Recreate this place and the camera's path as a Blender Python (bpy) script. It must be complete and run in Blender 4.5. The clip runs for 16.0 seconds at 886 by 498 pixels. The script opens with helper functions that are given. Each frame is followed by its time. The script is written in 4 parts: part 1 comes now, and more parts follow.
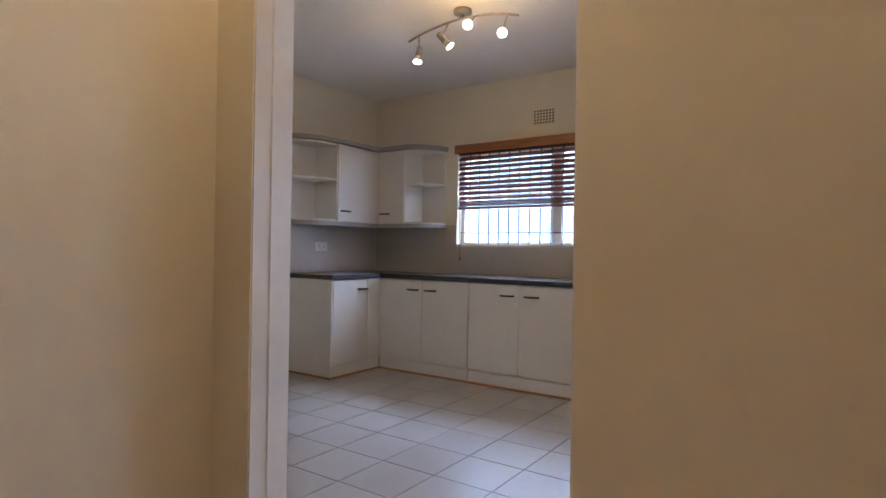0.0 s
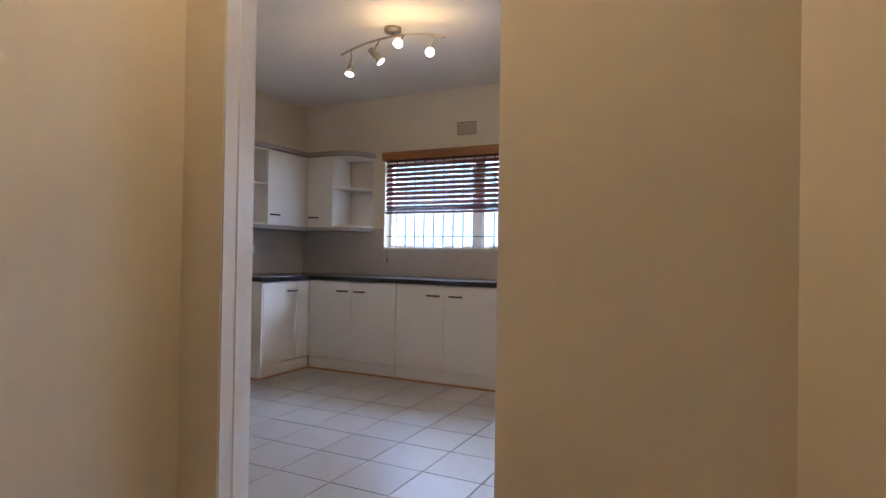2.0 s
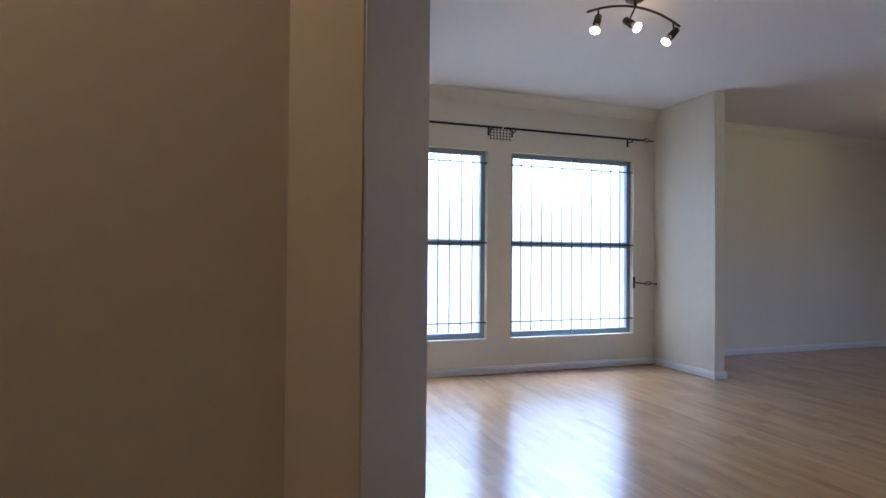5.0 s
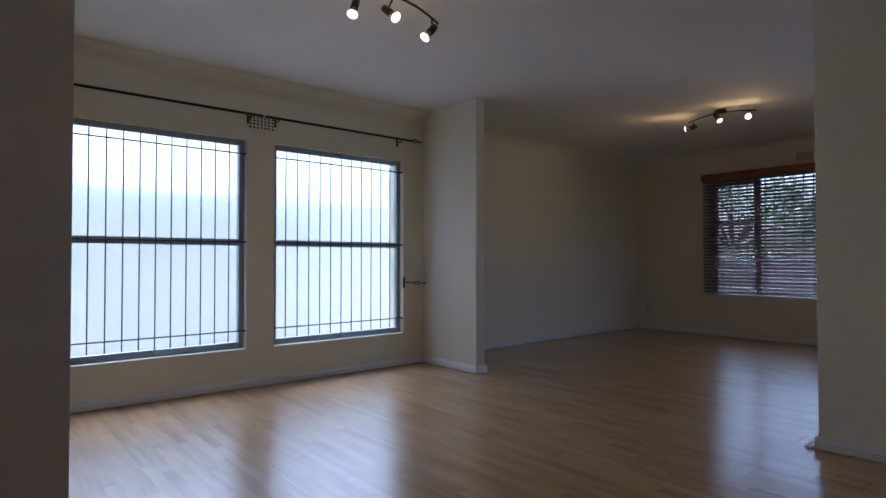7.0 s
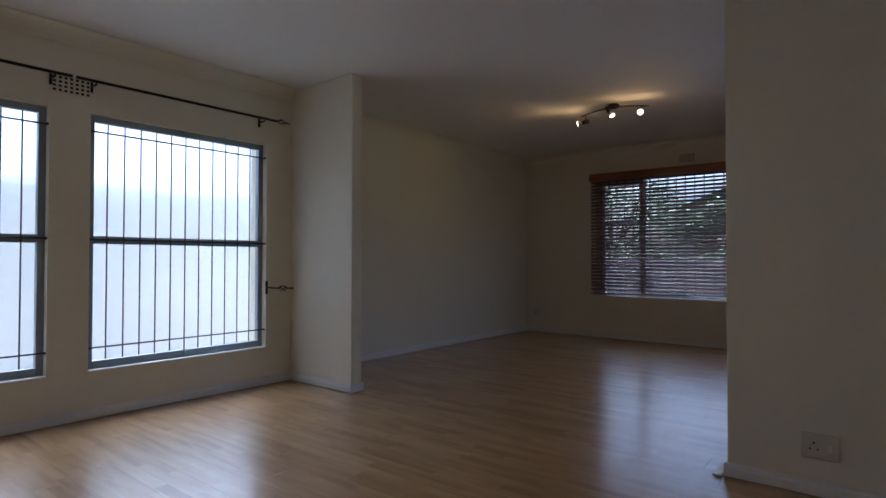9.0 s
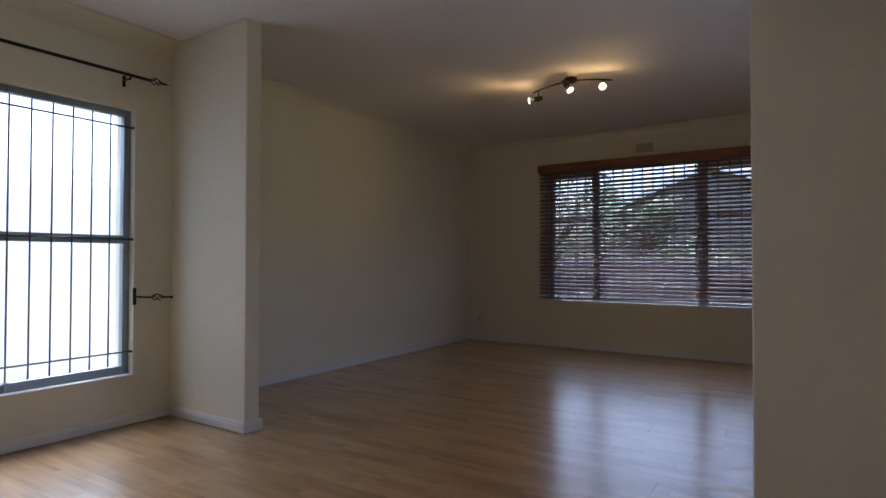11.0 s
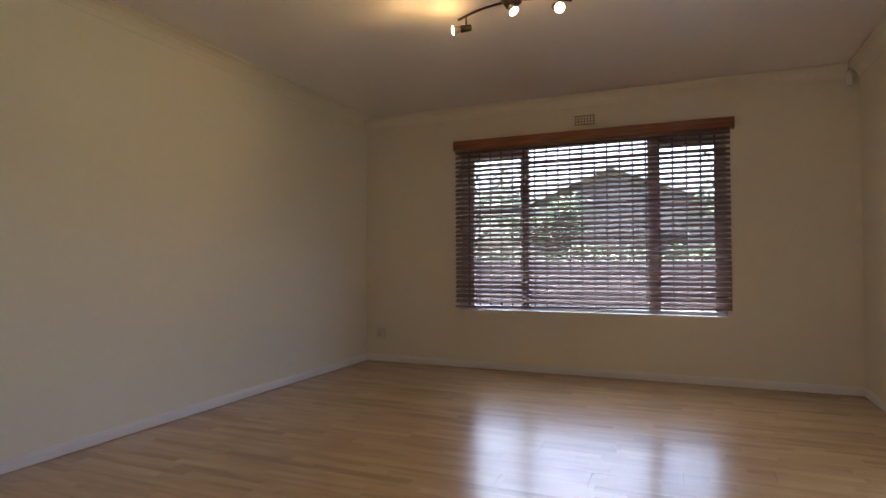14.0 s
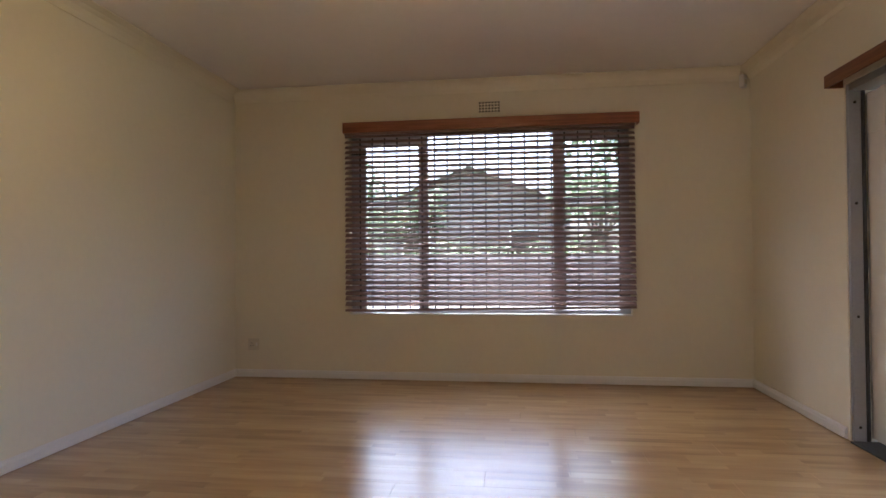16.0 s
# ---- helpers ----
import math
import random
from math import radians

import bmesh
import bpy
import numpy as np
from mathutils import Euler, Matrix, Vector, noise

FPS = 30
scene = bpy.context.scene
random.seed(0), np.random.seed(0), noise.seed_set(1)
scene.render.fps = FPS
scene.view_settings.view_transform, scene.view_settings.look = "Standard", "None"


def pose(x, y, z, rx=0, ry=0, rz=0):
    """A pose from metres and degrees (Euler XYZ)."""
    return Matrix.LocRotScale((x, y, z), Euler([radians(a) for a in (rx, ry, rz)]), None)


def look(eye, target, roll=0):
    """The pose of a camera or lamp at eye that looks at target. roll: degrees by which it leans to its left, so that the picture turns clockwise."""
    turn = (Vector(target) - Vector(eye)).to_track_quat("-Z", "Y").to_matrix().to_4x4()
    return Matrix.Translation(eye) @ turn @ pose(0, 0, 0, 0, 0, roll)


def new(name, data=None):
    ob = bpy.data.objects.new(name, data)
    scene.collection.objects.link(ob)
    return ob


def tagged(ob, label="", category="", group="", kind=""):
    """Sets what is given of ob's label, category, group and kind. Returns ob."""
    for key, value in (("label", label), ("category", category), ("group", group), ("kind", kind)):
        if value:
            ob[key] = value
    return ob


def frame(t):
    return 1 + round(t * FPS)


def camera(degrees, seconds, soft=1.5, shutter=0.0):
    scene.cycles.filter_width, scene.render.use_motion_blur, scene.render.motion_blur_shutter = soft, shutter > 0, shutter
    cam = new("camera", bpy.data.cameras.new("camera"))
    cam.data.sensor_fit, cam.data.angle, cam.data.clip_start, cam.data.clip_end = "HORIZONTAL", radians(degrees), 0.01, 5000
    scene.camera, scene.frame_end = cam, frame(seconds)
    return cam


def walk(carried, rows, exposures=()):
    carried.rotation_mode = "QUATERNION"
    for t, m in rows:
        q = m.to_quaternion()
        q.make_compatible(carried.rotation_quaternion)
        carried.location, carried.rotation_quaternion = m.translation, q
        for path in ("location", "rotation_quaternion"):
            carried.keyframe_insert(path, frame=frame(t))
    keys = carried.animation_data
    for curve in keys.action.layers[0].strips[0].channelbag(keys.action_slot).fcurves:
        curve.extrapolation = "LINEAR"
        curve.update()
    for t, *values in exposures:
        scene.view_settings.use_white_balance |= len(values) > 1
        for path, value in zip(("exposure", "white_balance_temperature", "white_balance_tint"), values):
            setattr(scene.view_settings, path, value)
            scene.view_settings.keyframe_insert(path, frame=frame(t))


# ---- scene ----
cam = camera(75.86, 16.0, soft=1.5)
PATH = [
    (0, 0.149, 0.032, 1.122, 90.05, -0.87, 25.87),
    (0.5, 0.144, -0.070, 1.123, 90.13, -0.94, 25.42),
    (1, 0.153, -0.138, 1.121, 90.30, -0.94, 24.66),
    (1.5, 0.175, -0.188, 1.111, 90.50, -0.96, 22.33),
    (2, 0.198, -0.239, 1.116, 90.50, -0.89, 17.89),
    (2.5, 0.246, -0.271, 1.112, 90.61, -0.91, 12.02),
    (3, 0.296, -0.279, 1.110, 90.81, -0.88, 5.90),
    (3.5, 0.317, -0.306, 1.108, 90.97, -0.77, -0.72),
    (4, 0.369, -0.329, 1.117, 90.86, -0.59, -6.29),
    (4.2, 0.381, -0.317, 1.113, 90.87, -0.57, -8.79),
    (4.5, 0.395, -0.309, 1.116, 90.83, -0.47, -12.60),
    (5, 0.458, -0.273, 1.118, 90.85, -0.50, -18.76),
    (5.2, 0.484, -0.256, 1.110, 90.88, -0.42, -21.27),
    (7.5, 0.827, -0.017, 1.109, 90.97, -0.04, -43.76),
    (8, 0.932, 0.095, 1.128, 90.79, -0.16, -46.72),
    (8.5, 1.111, 0.188, 1.125, 90.81, -0.15, -49.21),
    (9, 1.320, 0.314, 1.133, 90.96, -0.12, -50.99),
    (9.5, 1.528, 0.446, 1.144, 90.96, -0.06, -52.35),
    (10, 1.715, 0.582, 1.143, 90.92, -0.08, -54.30),
    (12.5, 2.924, 1.264, 1.099, 91.37, 0.08, -58.71),
    (13, 3.157, 1.428, 1.116, 91.31, 0.13, -59.84),
    (13.5, 3.364, 1.548, 1.101, 91.27, 0.13, -62.69),
    (14, 3.547, 1.652, 1.101, 91.30, 0.19, -67.18),
    (14.5, 3.680, 1.837, 1.123, 91.15, 0.36, -73.62),
    (15, 3.786, 2.003, 1.132, 91.08, 0.45, -78.45),
    (15.5, 3.919, 2.138, 1.122, 91.01, 0.42, -81.26),
    (16, 4.014, 2.253, 1.116, 90.87, 0.41, -82.44),
]
EXPOSURES = [(0.0, 4.25, 4750, 10), (2.0, 4.25, 4750, 10), (3.5, 3.85, 4500, 10), (5.0, 3.05, 4500, 10), (7.5, 1.95, 4750, 10), (8.5, 1.9, 4850, 10), (10.0, 2.05, 4950, 10), (12.5, 3.0, 5350, 10), (13.5, 3.35, 5600, 10), (16.0, 3.75, 5750, 10)]
walk(cam, [(t, pose(x, y, z, rx, ry, rz)) for t, x, y, z, rx, ry, rz in PATH], EXPOSURES)

# world: a bright overcast sky
world = bpy.data.worlds.new("sky")
scene.world = world
world.use_nodes = True
wn = world.node_tree
sky = wn.nodes.new("ShaderNodeTexSky")
sky.sky_type, sky.sun_disc = "NISHITA", False
sky.sun_elevation, sky.sun_rotation = radians(66), radians(25)
sky.dust_density, sky.air_density, sky.ozone_density = 8.0, 0.75, 0.8
wn.links.new(sky.outputs[0], wn.nodes["Background"].inputs[0])
wn.nodes["Background"].inputs[1].default_value = 0.15
sun = new("sun", bpy.data.lights.new("sun", "SUN"))
sun.data.energy, sun.data.angle, sun.data.color = 0.8, radians(70), (0.98, 0.99, 1.0)
sun.matrix_world = look((0, 0, 30), (-5.65, -12.1, 0))
WARM = (1.0, 0.55, 0.18)
HALL_WARM = (1.0, 0.54, 0.20)
BULB_WATTS = 0.22
HALL_WATTS = 0.66

# ---------------------------------------------------------------- materials
def material(name, color, rough=0.6, metal=0.0, vary=0.06, scale=6.0, bump=0.0, bump_scale=120.0, spec=0.5, stretch=(1, 1, 1), coat=0.0):
    """Principled paint, metal or plastic with two scales of variation and a fine relief."""
    m = bpy.data.materials.new(name)
    m.use_nodes = True
    t, b = m.node_tree, m.node_tree.nodes["Principled BSDF"]
    co = t.nodes.new("ShaderNodeTexCoord")
    mp = t.nodes.new("ShaderNodeMapping")
    mp.inputs["Scale"].default_value = stretch
    t.links.new(co.outputs["Object"], mp.inputs[0])
    n1, n2 = t.nodes.new("ShaderNodeTexNoise"), t.nodes.new("ShaderNodeTexNoise")
    n1.inputs["Scale"].default_value, n2.inputs["Scale"].default_value = scale * 0.25, scale * 7
    n1.inputs["Detail"].default_value = n2.inputs["Detail"].default_value = 4
    for n in (n1, n2):
        t.links.new(mp.outputs[0], n.inputs["Vector"])
    mx = t.nodes.new("ShaderNodeMath")
    mx.operation = "ADD"
    t.links.new(n1.outputs[0], mx.inputs[0]), t.links.new(n2.outputs[0], mx.inputs[1])
    ramp = t.nodes.new("ShaderNodeMapRange")
    ramp.inputs[1].default_value, ramp.inputs[2].default_value = 0.6, 1.4
    ramp.inputs[3].default_value, ramp.inputs[4].default_value = 1 - vary, 1 + vary
    t.links.new(mx.outputs[0], ramp.inputs[0])
    sc = t.nodes.new("ShaderNodeVectorMath")
    sc.operation = "SCALE"
    sc.inputs[0].default_value = color
    t.links.new(ramp.outputs[0], sc.inputs["Scale"])
    t.links.new(sc.outputs[0], b.inputs["Base Color"])
    rr = t.nodes.new("ShaderNodeMapRange")
    rr.inputs[3].default_value, rr.inputs[4].default_value = max(rough - 0.08, 0.02), min(rough + 0.08, 1)
    t.links.new(n2.outputs[0], rr.inputs[0])
    t.links.new(rr.outputs[0], b.inputs["Roughness"])
    b.inputs["Metallic"].default_value, b.inputs["Specular IOR Level"].default_value = metal, spec
    b.inputs["Coat Weight"].default_value = coat
    if bump:
        n3, bp = t.nodes.new("ShaderNodeTexNoise"), t.nodes.new("ShaderNodeBump")
        n3.inputs["Scale"].default_value, n3.inputs["Detail"].default_value = bump_scale, 3
        bp.inputs["Strength"].default_value, bp.inputs["Distance"].default_value = bump, 0.004
        t.links.new(mp.outputs[0], n3.inputs["Vector"])
        t.links.new(n3.outputs[0], bp.inputs["Height"]), t.links.new(bp.outputs[0], b.inputs["Normal"])
    return m


def laminate():
    """Light oak laminate: three strips to a board, each with its own tone and grain along y."""
    m = bpy.data.materials.new("oak_laminate")
    m.use_nodes = True
    t, b = m.node_tree, m.node_tree.nodes["Principled BSDF"]
    N, L = t.nodes.new, t.links.new
    co, oi = N("ShaderNodeTexCoord"), N("ShaderNodeObjectInfo")
    geo = N("ShaderNodeNewGeometry")
    sep = N("ShaderNodeSeparateXYZ")
    L(geo.outputs["Position"], sep.inputs[0])
    fx = N("ShaderNodeMath"); fx.operation = "MULTIPLY"; fx.inputs[1].default_value = 15.0
    L(sep.outputs[0], fx.inputs[0])
    fl = N("ShaderNodeMath"); fl.operation = "FLOOR"
    L(fx.outputs[0], fl.inputs[0])
    w1 = N("ShaderNodeTexWhiteNoise"); w1.noise_dimensions = "1D"
    L(fl.outputs[0], w1.inputs["W"])
    fy = N("ShaderNodeMath"); fy.operation = "MULTIPLY_ADD"; fy.inputs[1].default_value = 1.7
    L(sep.outputs[1], fy.inputs[0])
    sh = N("ShaderNodeMath"); sh.operation = "MULTIPLY"; sh.inputs[1].default_value = 7.0
    L(w1.outputs[0], sh.inputs[0]), L(sh.outputs[0], fy.inputs[2])
    fl2 = N("ShaderNodeMath"); fl2.operation = "FLOOR"
    L(fy.outputs[0], fl2.inputs[0])
    cb = N("ShaderNodeCombineXYZ")
    L(fl.outputs[0], cb.inputs[0]), L(fl2.outputs[0], cb.inputs[1])
    w2 = N("ShaderNodeTexWhiteNoise"); w2.noise_dimensions = "3D"
    L(cb.outputs[0], w2.inputs["Vector"])
    mp = N("ShaderNodeMapping"); mp.inputs["Scale"].default_value = (17, 1.3, 17)
    off = N("ShaderNodeVectorMath"); off.operation = "MULTIPLY_ADD"
    off.inputs[1].default_value = (9, 9, 9)
    L(w2.outputs["Color"], off.inputs[0]), L(geo.outputs["Position"], off.inputs[2])
    L(off.outputs[0], mp.inputs[0])
    gr = N("ShaderNodeTexNoise")
    gr.inputs["Scale"].default_value, gr.inputs["Detail"].default_value, gr.inputs["Roughness"].default_value = 1.0, 4, 0.5
    L(mp.outputs[0], gr.inputs["Vector"])
    mp2 = N("ShaderNodeMapping"); mp2.inputs["Scale"].default_value = (8, 1.6, 8)
    L(off.outputs[0], mp2.inputs[0])
    gr2 = N("ShaderNodeTexNoise"); gr2.inputs["Scale"].default_value, gr2.inputs["Detail"].default_value = 1.0, 3
    L(mp2.outputs[0], gr2.inputs["Vector"])
    add = N("ShaderNodeMath"); add.operation = "MULTIPLY_ADD"; add.inputs[1].default_value = 0.55
    L(gr.outputs[0], add.inputs[0])
    a2 = N("ShaderNodeMath"); a2.operation = "MULTIPLY_ADD"; a2.inputs[1].default_value = 0.17
    L(w2.outputs[0], a2.inputs[0])
    a3 = N("ShaderNodeMath"); a3.operation = "MULTIPLY"; a3.inputs[1].default_value = 0.75
    L(gr2.outputs[0], a3.inputs[0]), L(a3.outputs[0], a2.inputs[2]), L(a2.outputs[0], add.inputs[2])
    a4 = N("ShaderNodeMath"); a4.operation = "MULTIPLY_ADD"; a4.inputs[1].default_value = 0.06
    L(oi.outputs["Random"], a4.inputs[0]), L(add.outputs[0], a4.inputs[2])
    ramp = N("ShaderNodeValToRGB")
    e = ramp.color_ramp.elements
    e[0].position, e[0].color = 0.55, (0.35, 0.20, 0.083, 1)
    e[1].position, e[1].color = 0.98, (0.60, 0.40, 0.195, 1)
    k = ramp.color_ramp.elements.new(0.74)
    k.color = (0.49, 0.30, 0.133, 1)
    L(a4.outputs[0], ramp.inputs[0]), L(ramp.outputs[0], b.inputs["Base Color"])
    soft = N("ShaderNodeTexNoise"); soft.inputs["Scale"].default_value, soft.inputs["Detail"].default_value = 1.7, 3
    L(geo.outputs["Position"], soft.inputs["Vector"])
    rr = N("ShaderNodeMapRange"); rr.inputs[3].default_value, rr.inputs[4].default_value = 0.25, 0.36
    L(soft.outputs[0], rr.inputs[0]), L(rr.outputs[0], b.inputs["Roughness"])
    b.inputs["IOR"].default_value = 1.62
    b.inputs["Coat Weight"].default_value, b.inputs["Coat Roughness"].default_value = 0.85, 0.2
    return m


def wood(name, dark, light, axis=0, rough=0.4, by_object=False):
    """Varnished timber with grain along one axis."""
    m = bpy.data.materials.new(name)
    m.use_nodes = True
    t, b = m.node_tree, m.node_tree.nodes["Principled BSDF"]
    co, mp, n = t.nodes.new("ShaderNodeTexCoord"), t.nodes.new("ShaderNodeMapping"), t.nodes.new("ShaderNodeTexNoise")
    s = [60, 60, 60]
    s[axis] = 3
    mp.inputs["Scale"].default_value = s
    t.links.new(co.outputs["Object"], mp.inputs[0]), t.links.new(mp.outputs[0], n.inputs["Vector"])
    n.inputs["Scale"].default_value, n.inputs["Detail"].default_value = 1.0, 6
    r = t.nodes.new("ShaderNodeValToRGB")
    r.color_ramp.elements[0].position, r.color_ramp.elements[0].color = 0.3, (*dark, 1)
    r.color_ramp.elements[1].position, r.color_ramp.elements[1].color = 0.72, (*light, 1)
    src = n.outputs[0]
    if by_object:
        oi, ad = t.nodes.new("ShaderNodeObjectInfo"), t.nodes.new("ShaderNodeMath")
        ad.operation, ad.inputs[1].default_value = "MULTIPLY_ADD", 0.15
        t.links.new(oi.outputs["Random"], ad.inputs[0]), t.links.new(n.outputs[0], ad.inputs[2])
        src = ad.outputs[0]
    t.links.new(src, r.inputs[0]), t.links.new(r.outputs[0], b.inputs["Base Color"])
    b.inputs["Roughness"].default_value = rough
    return m


def tile_material():
    m = material("glazed_floor_tile", (0.45, 0.445, 0.455), 0.29, vary=0.05, scale=4)
    t, b = m.node_tree, m.node_tree.nodes["Principled BSDF"]
    t.links.remove(b.inputs["Roughness"].links[0])
    b.inputs["Roughness"].default_value = 0.33
    oi, mr, vm = t.nodes.new("ShaderNodeObjectInfo"), t.nodes.new("ShaderNodeMapRange"), t.nodes.new("ShaderNodeVectorMath")
    mr.inputs[3].default_value, mr.inputs[4].default_value = 0.93, 1.05
    vm.operation = "SCALE"
    src = b.inputs["Base Color"].links[0].from_socket
    t.links.new(oi.outputs["Random"], mr.inputs[0]), t.links.new(mr.outputs[0], vm.inputs["Scale"])
    t.links.new(src, vm.inputs[0]), t.links.new(vm.outputs[0], b.inputs["Base Color"])
    return m


def glowing(name, color, strength):
    m = bpy.data.materials.new(name)
    m.use_nodes = True
    b = m.node_tree.nodes["Principled BSDF"]
    b.inputs["Base Color"].default_value = (0.9, 0.9, 0.88, 1)
    b.inputs["Emission Color"].default_value, b.inputs["Emission Strength"].default_value = (*color, 1), strength
    b.inputs["Roughness"].default_value = 0.3
    return m


def glass_material(name="window_glass", rough=0.0):
    m = bpy.data.materials.new(name)
    m.use_nodes = True
    b = m.node_tree.nodes["Principled BSDF"]
    b.inputs["Base Color"].default_value = (0.96, 0.985, 0.98, 1)
    b.inputs["Transmission Weight"].default_value, b.inputs["Roughness"].default_value = 1.0, rough
    b.inputs["IOR"].default_value = 1.45
    return m


def leaf_material():
    m = material("leaves", (0.10, 0.145, 0.065), 0.5, vary=0.3, scale=3)
    return m


PAINT = material("cream_wall_paint", (0.785, 0.74, 0.60), 0.75, vary=0.025, scale=3, bump=0.12, bump_scale=160, spec=0.25)
CEILING = material("white_ceiling_paint", (0.85, 0.83, 0.79), 0.85, vary=0.02, scale=2, bump=0.08, bump_scale=140, spec=0.2)
GLOSS_WHITE = material("white_gloss_enamel", (0.78, 0.77, 0.745), 0.35, vary=0.03, scale=5, bump=0.05, bump_scale=60)
MELAMINE = material("white_melamine", (0.78, 0.765, 0.73), 0.38, vary=0.03, scale=3, bump=0.04, bump_scale=50)
GREY_TRIM = material("grey_postformed_trim", (0.36, 0.34, 0.325), 0.4, vary=0.06, scale=8)
WORKTOP = material("dark_granite_worktop", (0.035, 0.035, 0.038), 0.18, vary=0.5, scale=30)
BACKSPLASH = material("pale_splashback_tile", (0.60, 0.56, 0.52), 0.4, vary=0.04, scale=6)
IRON = material("black_wrought_iron", (0.022, 0.02, 0.019), 0.45, metal=0.6, vary=0.25, scale=20, bump=0.2, bump_scale=90)
BAR_STEEL = material("dark_painted_steel_bar", (0.06, 0.065, 0.075), 0.45, metal=0.3, vary=0.15, scale=15)
ALU = material("grey_aluminium_frame", (0.30, 0.34, 0.38), 0.4, metal=0.35, vary=0.06, scale=10)
ALU_DOOR = material("bronze_grey_aluminium", (0.34, 0.34, 0.36), 0.42, metal=0.2, vary=0.08, scale=10)
SASH = material("pale_grey_window_enamel", (0.52, 0.51, 0.54), 0.4, vary=0.05, scale=8)
PALE_ROOF = material("pale_sheet_roof", (0.50, 0.48, 0.50), 0.6, vary=0.1, scale=4)
NICKEL = material("brushed_nickel", (0.33, 0.295, 0.25), 0.33, metal=0.9, vary=0.12, scale=20)
DARK_BRONZE = material("dark_bronze_lamp_metal", (0.07, 0.055, 0.045), 0.38, metal=0.8, vary=0.15, scale=20)
PLASTIC = material("ivory_plastic", (0.66, 0.62, 0.5), 0.4, vary=0.04, scale=12)
WHITE_PLASTIC = material("white_plastic", (0.75, 0.74, 0.7), 0.4, vary=0.04, scale=12)
# near-black: painted shade of vent and socket holes, also screws and house panes
DARK = material("black_shade_and_parts", (0.02, 0.018, 0.016), 0.8, vary=0.2)
GROUT = material("grey_grout", (0.10, 0.092, 0.088), 0.85, vary=0.15, scale=20)
UNDERLAY = material("brown_underlay", (0.12, 0.07, 0.035), 0.7, vary=0.1)
PLINTH_EDGE = material("orange_pine_quadrant", (0.42, 0.21, 0.08), 0.5, vary=0.12, scale=12)
PLASTER_OUT = material("white_boundary_plaster", (0.79, 0.80, 0.82), 0.85, vary=0.06, scale=1.5, bump=0.3, bump_scale=40)
HOUSE_PLASTER = material("grey_green_house_plaster", (0.36, 0.40, 0.39), 0.85, vary=0.1, scale=1.5, bump=0.3, bump_scale=40)
PAVING = material("concrete_paving", (0.52, 0.51, 0.50), 0.85, vary=0.15, scale=3, bump=0.2, bump_scale=50)
LAWN = material("mown_lawn", (0.07, 0.10, 0.03), 0.9, vary=0.35, scale=5, bump=0.5, bump_scale=70)
BRICK = material("pale_face_brick", (0.215, 0.185, 0.17), 0.8, vary=0.25, scale=5, bump=0.2, bump_scale=60)
MORTAR = material("grey_mortar", (0.36, 0.34, 0.31), 0.9, vary=0.1)
ROOF = material("dark_roof_tile", (0.12, 0.10, 0.095), 0.7, vary=0.2, scale=3)
BARK = material("grey_brown_bark", (0.10, 0.075, 0.055), 0.9, vary=0.3, scale=8, bump=0.5, bump_scale=40)
LEAVES = leaf_material()
PELMET = wood("cherry_stained_pelmet", (0.13, 0.045, 0.018), (0.25, 0.095, 0.04), 0, 0.35)
PELMET_Y = wood("cherry_stained_pelmet_long", (0.18, 0.064, 0.032), (0.32, 0.12, 0.062), 1, 0.35)
PELMET_LIGHT = wood("oak_stained_pelmet", (0.26, 0.115, 0.035), (0.40, 0.19, 0.07), 0, 0.4)
SLAT = wood("mahogany_blind_slat", (0.18, 0.118, 0.108), (0.30, 0.205, 0.19), 0, 0.32, True)
SLAT_RED = wood("red_mahogany_blind_slat", (0.13, 0.052, 0.04), (0.23, 0.10, 0.075), 0, 0.42, True)
CORD = material("brown_blind_cord", (0.10, 0.06, 0.045), 0.8, vary=0.1)
OAK = laminate()
TILE = tile_material()
GLASS = glass_material()
HAZY_GLASS = glass_material("obscured_glass", 0.22)
BULB_FLANK = material("silvered_bulb_glass", (0.62, 0.58, 0.5), 0.25, metal=0.35, vary=0.05)
BULB = glowing("lit_bulb", (1.0, 0.80, 0.50), 0.8)
SHADE_GLOW = glowing("lit_opal_glass", (1.0, 0.68, 0.36), 0.6)

# ---------------------------------------------------------------- mesh helpers
def box(bm, x0, x1, y0, y1, z0, z1, bevel=0.0, m=None):
    """An axis-aligned block, with softened edges where bevel is given."""
    r = bmesh.ops.create_cube(bm, size=1.0)
    vs = r["verts"]
    bmesh.ops.scale(bm, vec=(x1 - x0, y1 - y0, z1 - z0), verts=vs)
    bmesh.ops.translate(bm, vec=((x0 + x1) / 2, (y0 + y1) / 2, (z0 + z1) / 2), verts=vs)
    if bevel:
        es = list({e for v in vs for e in v.link_edges})
        g = bmesh.ops.bevel(bm, geom=es, offset=bevel, segments=2, profile=0.5, affect="EDGES")
        vs = list({v for f in g["faces"] for v in f.verts} | {v for v in vs if v.is_valid})
    if m is not None:
        bmesh.ops.transform(bm, matrix=m, verts=vs)
    return vs


def block(x0, x1, y0, y1, z0, z1, bevel=0.0):
    bm = bmesh.new()
    box(bm, x0, x1, y0, y1, z0, z1, bevel)
    return bm


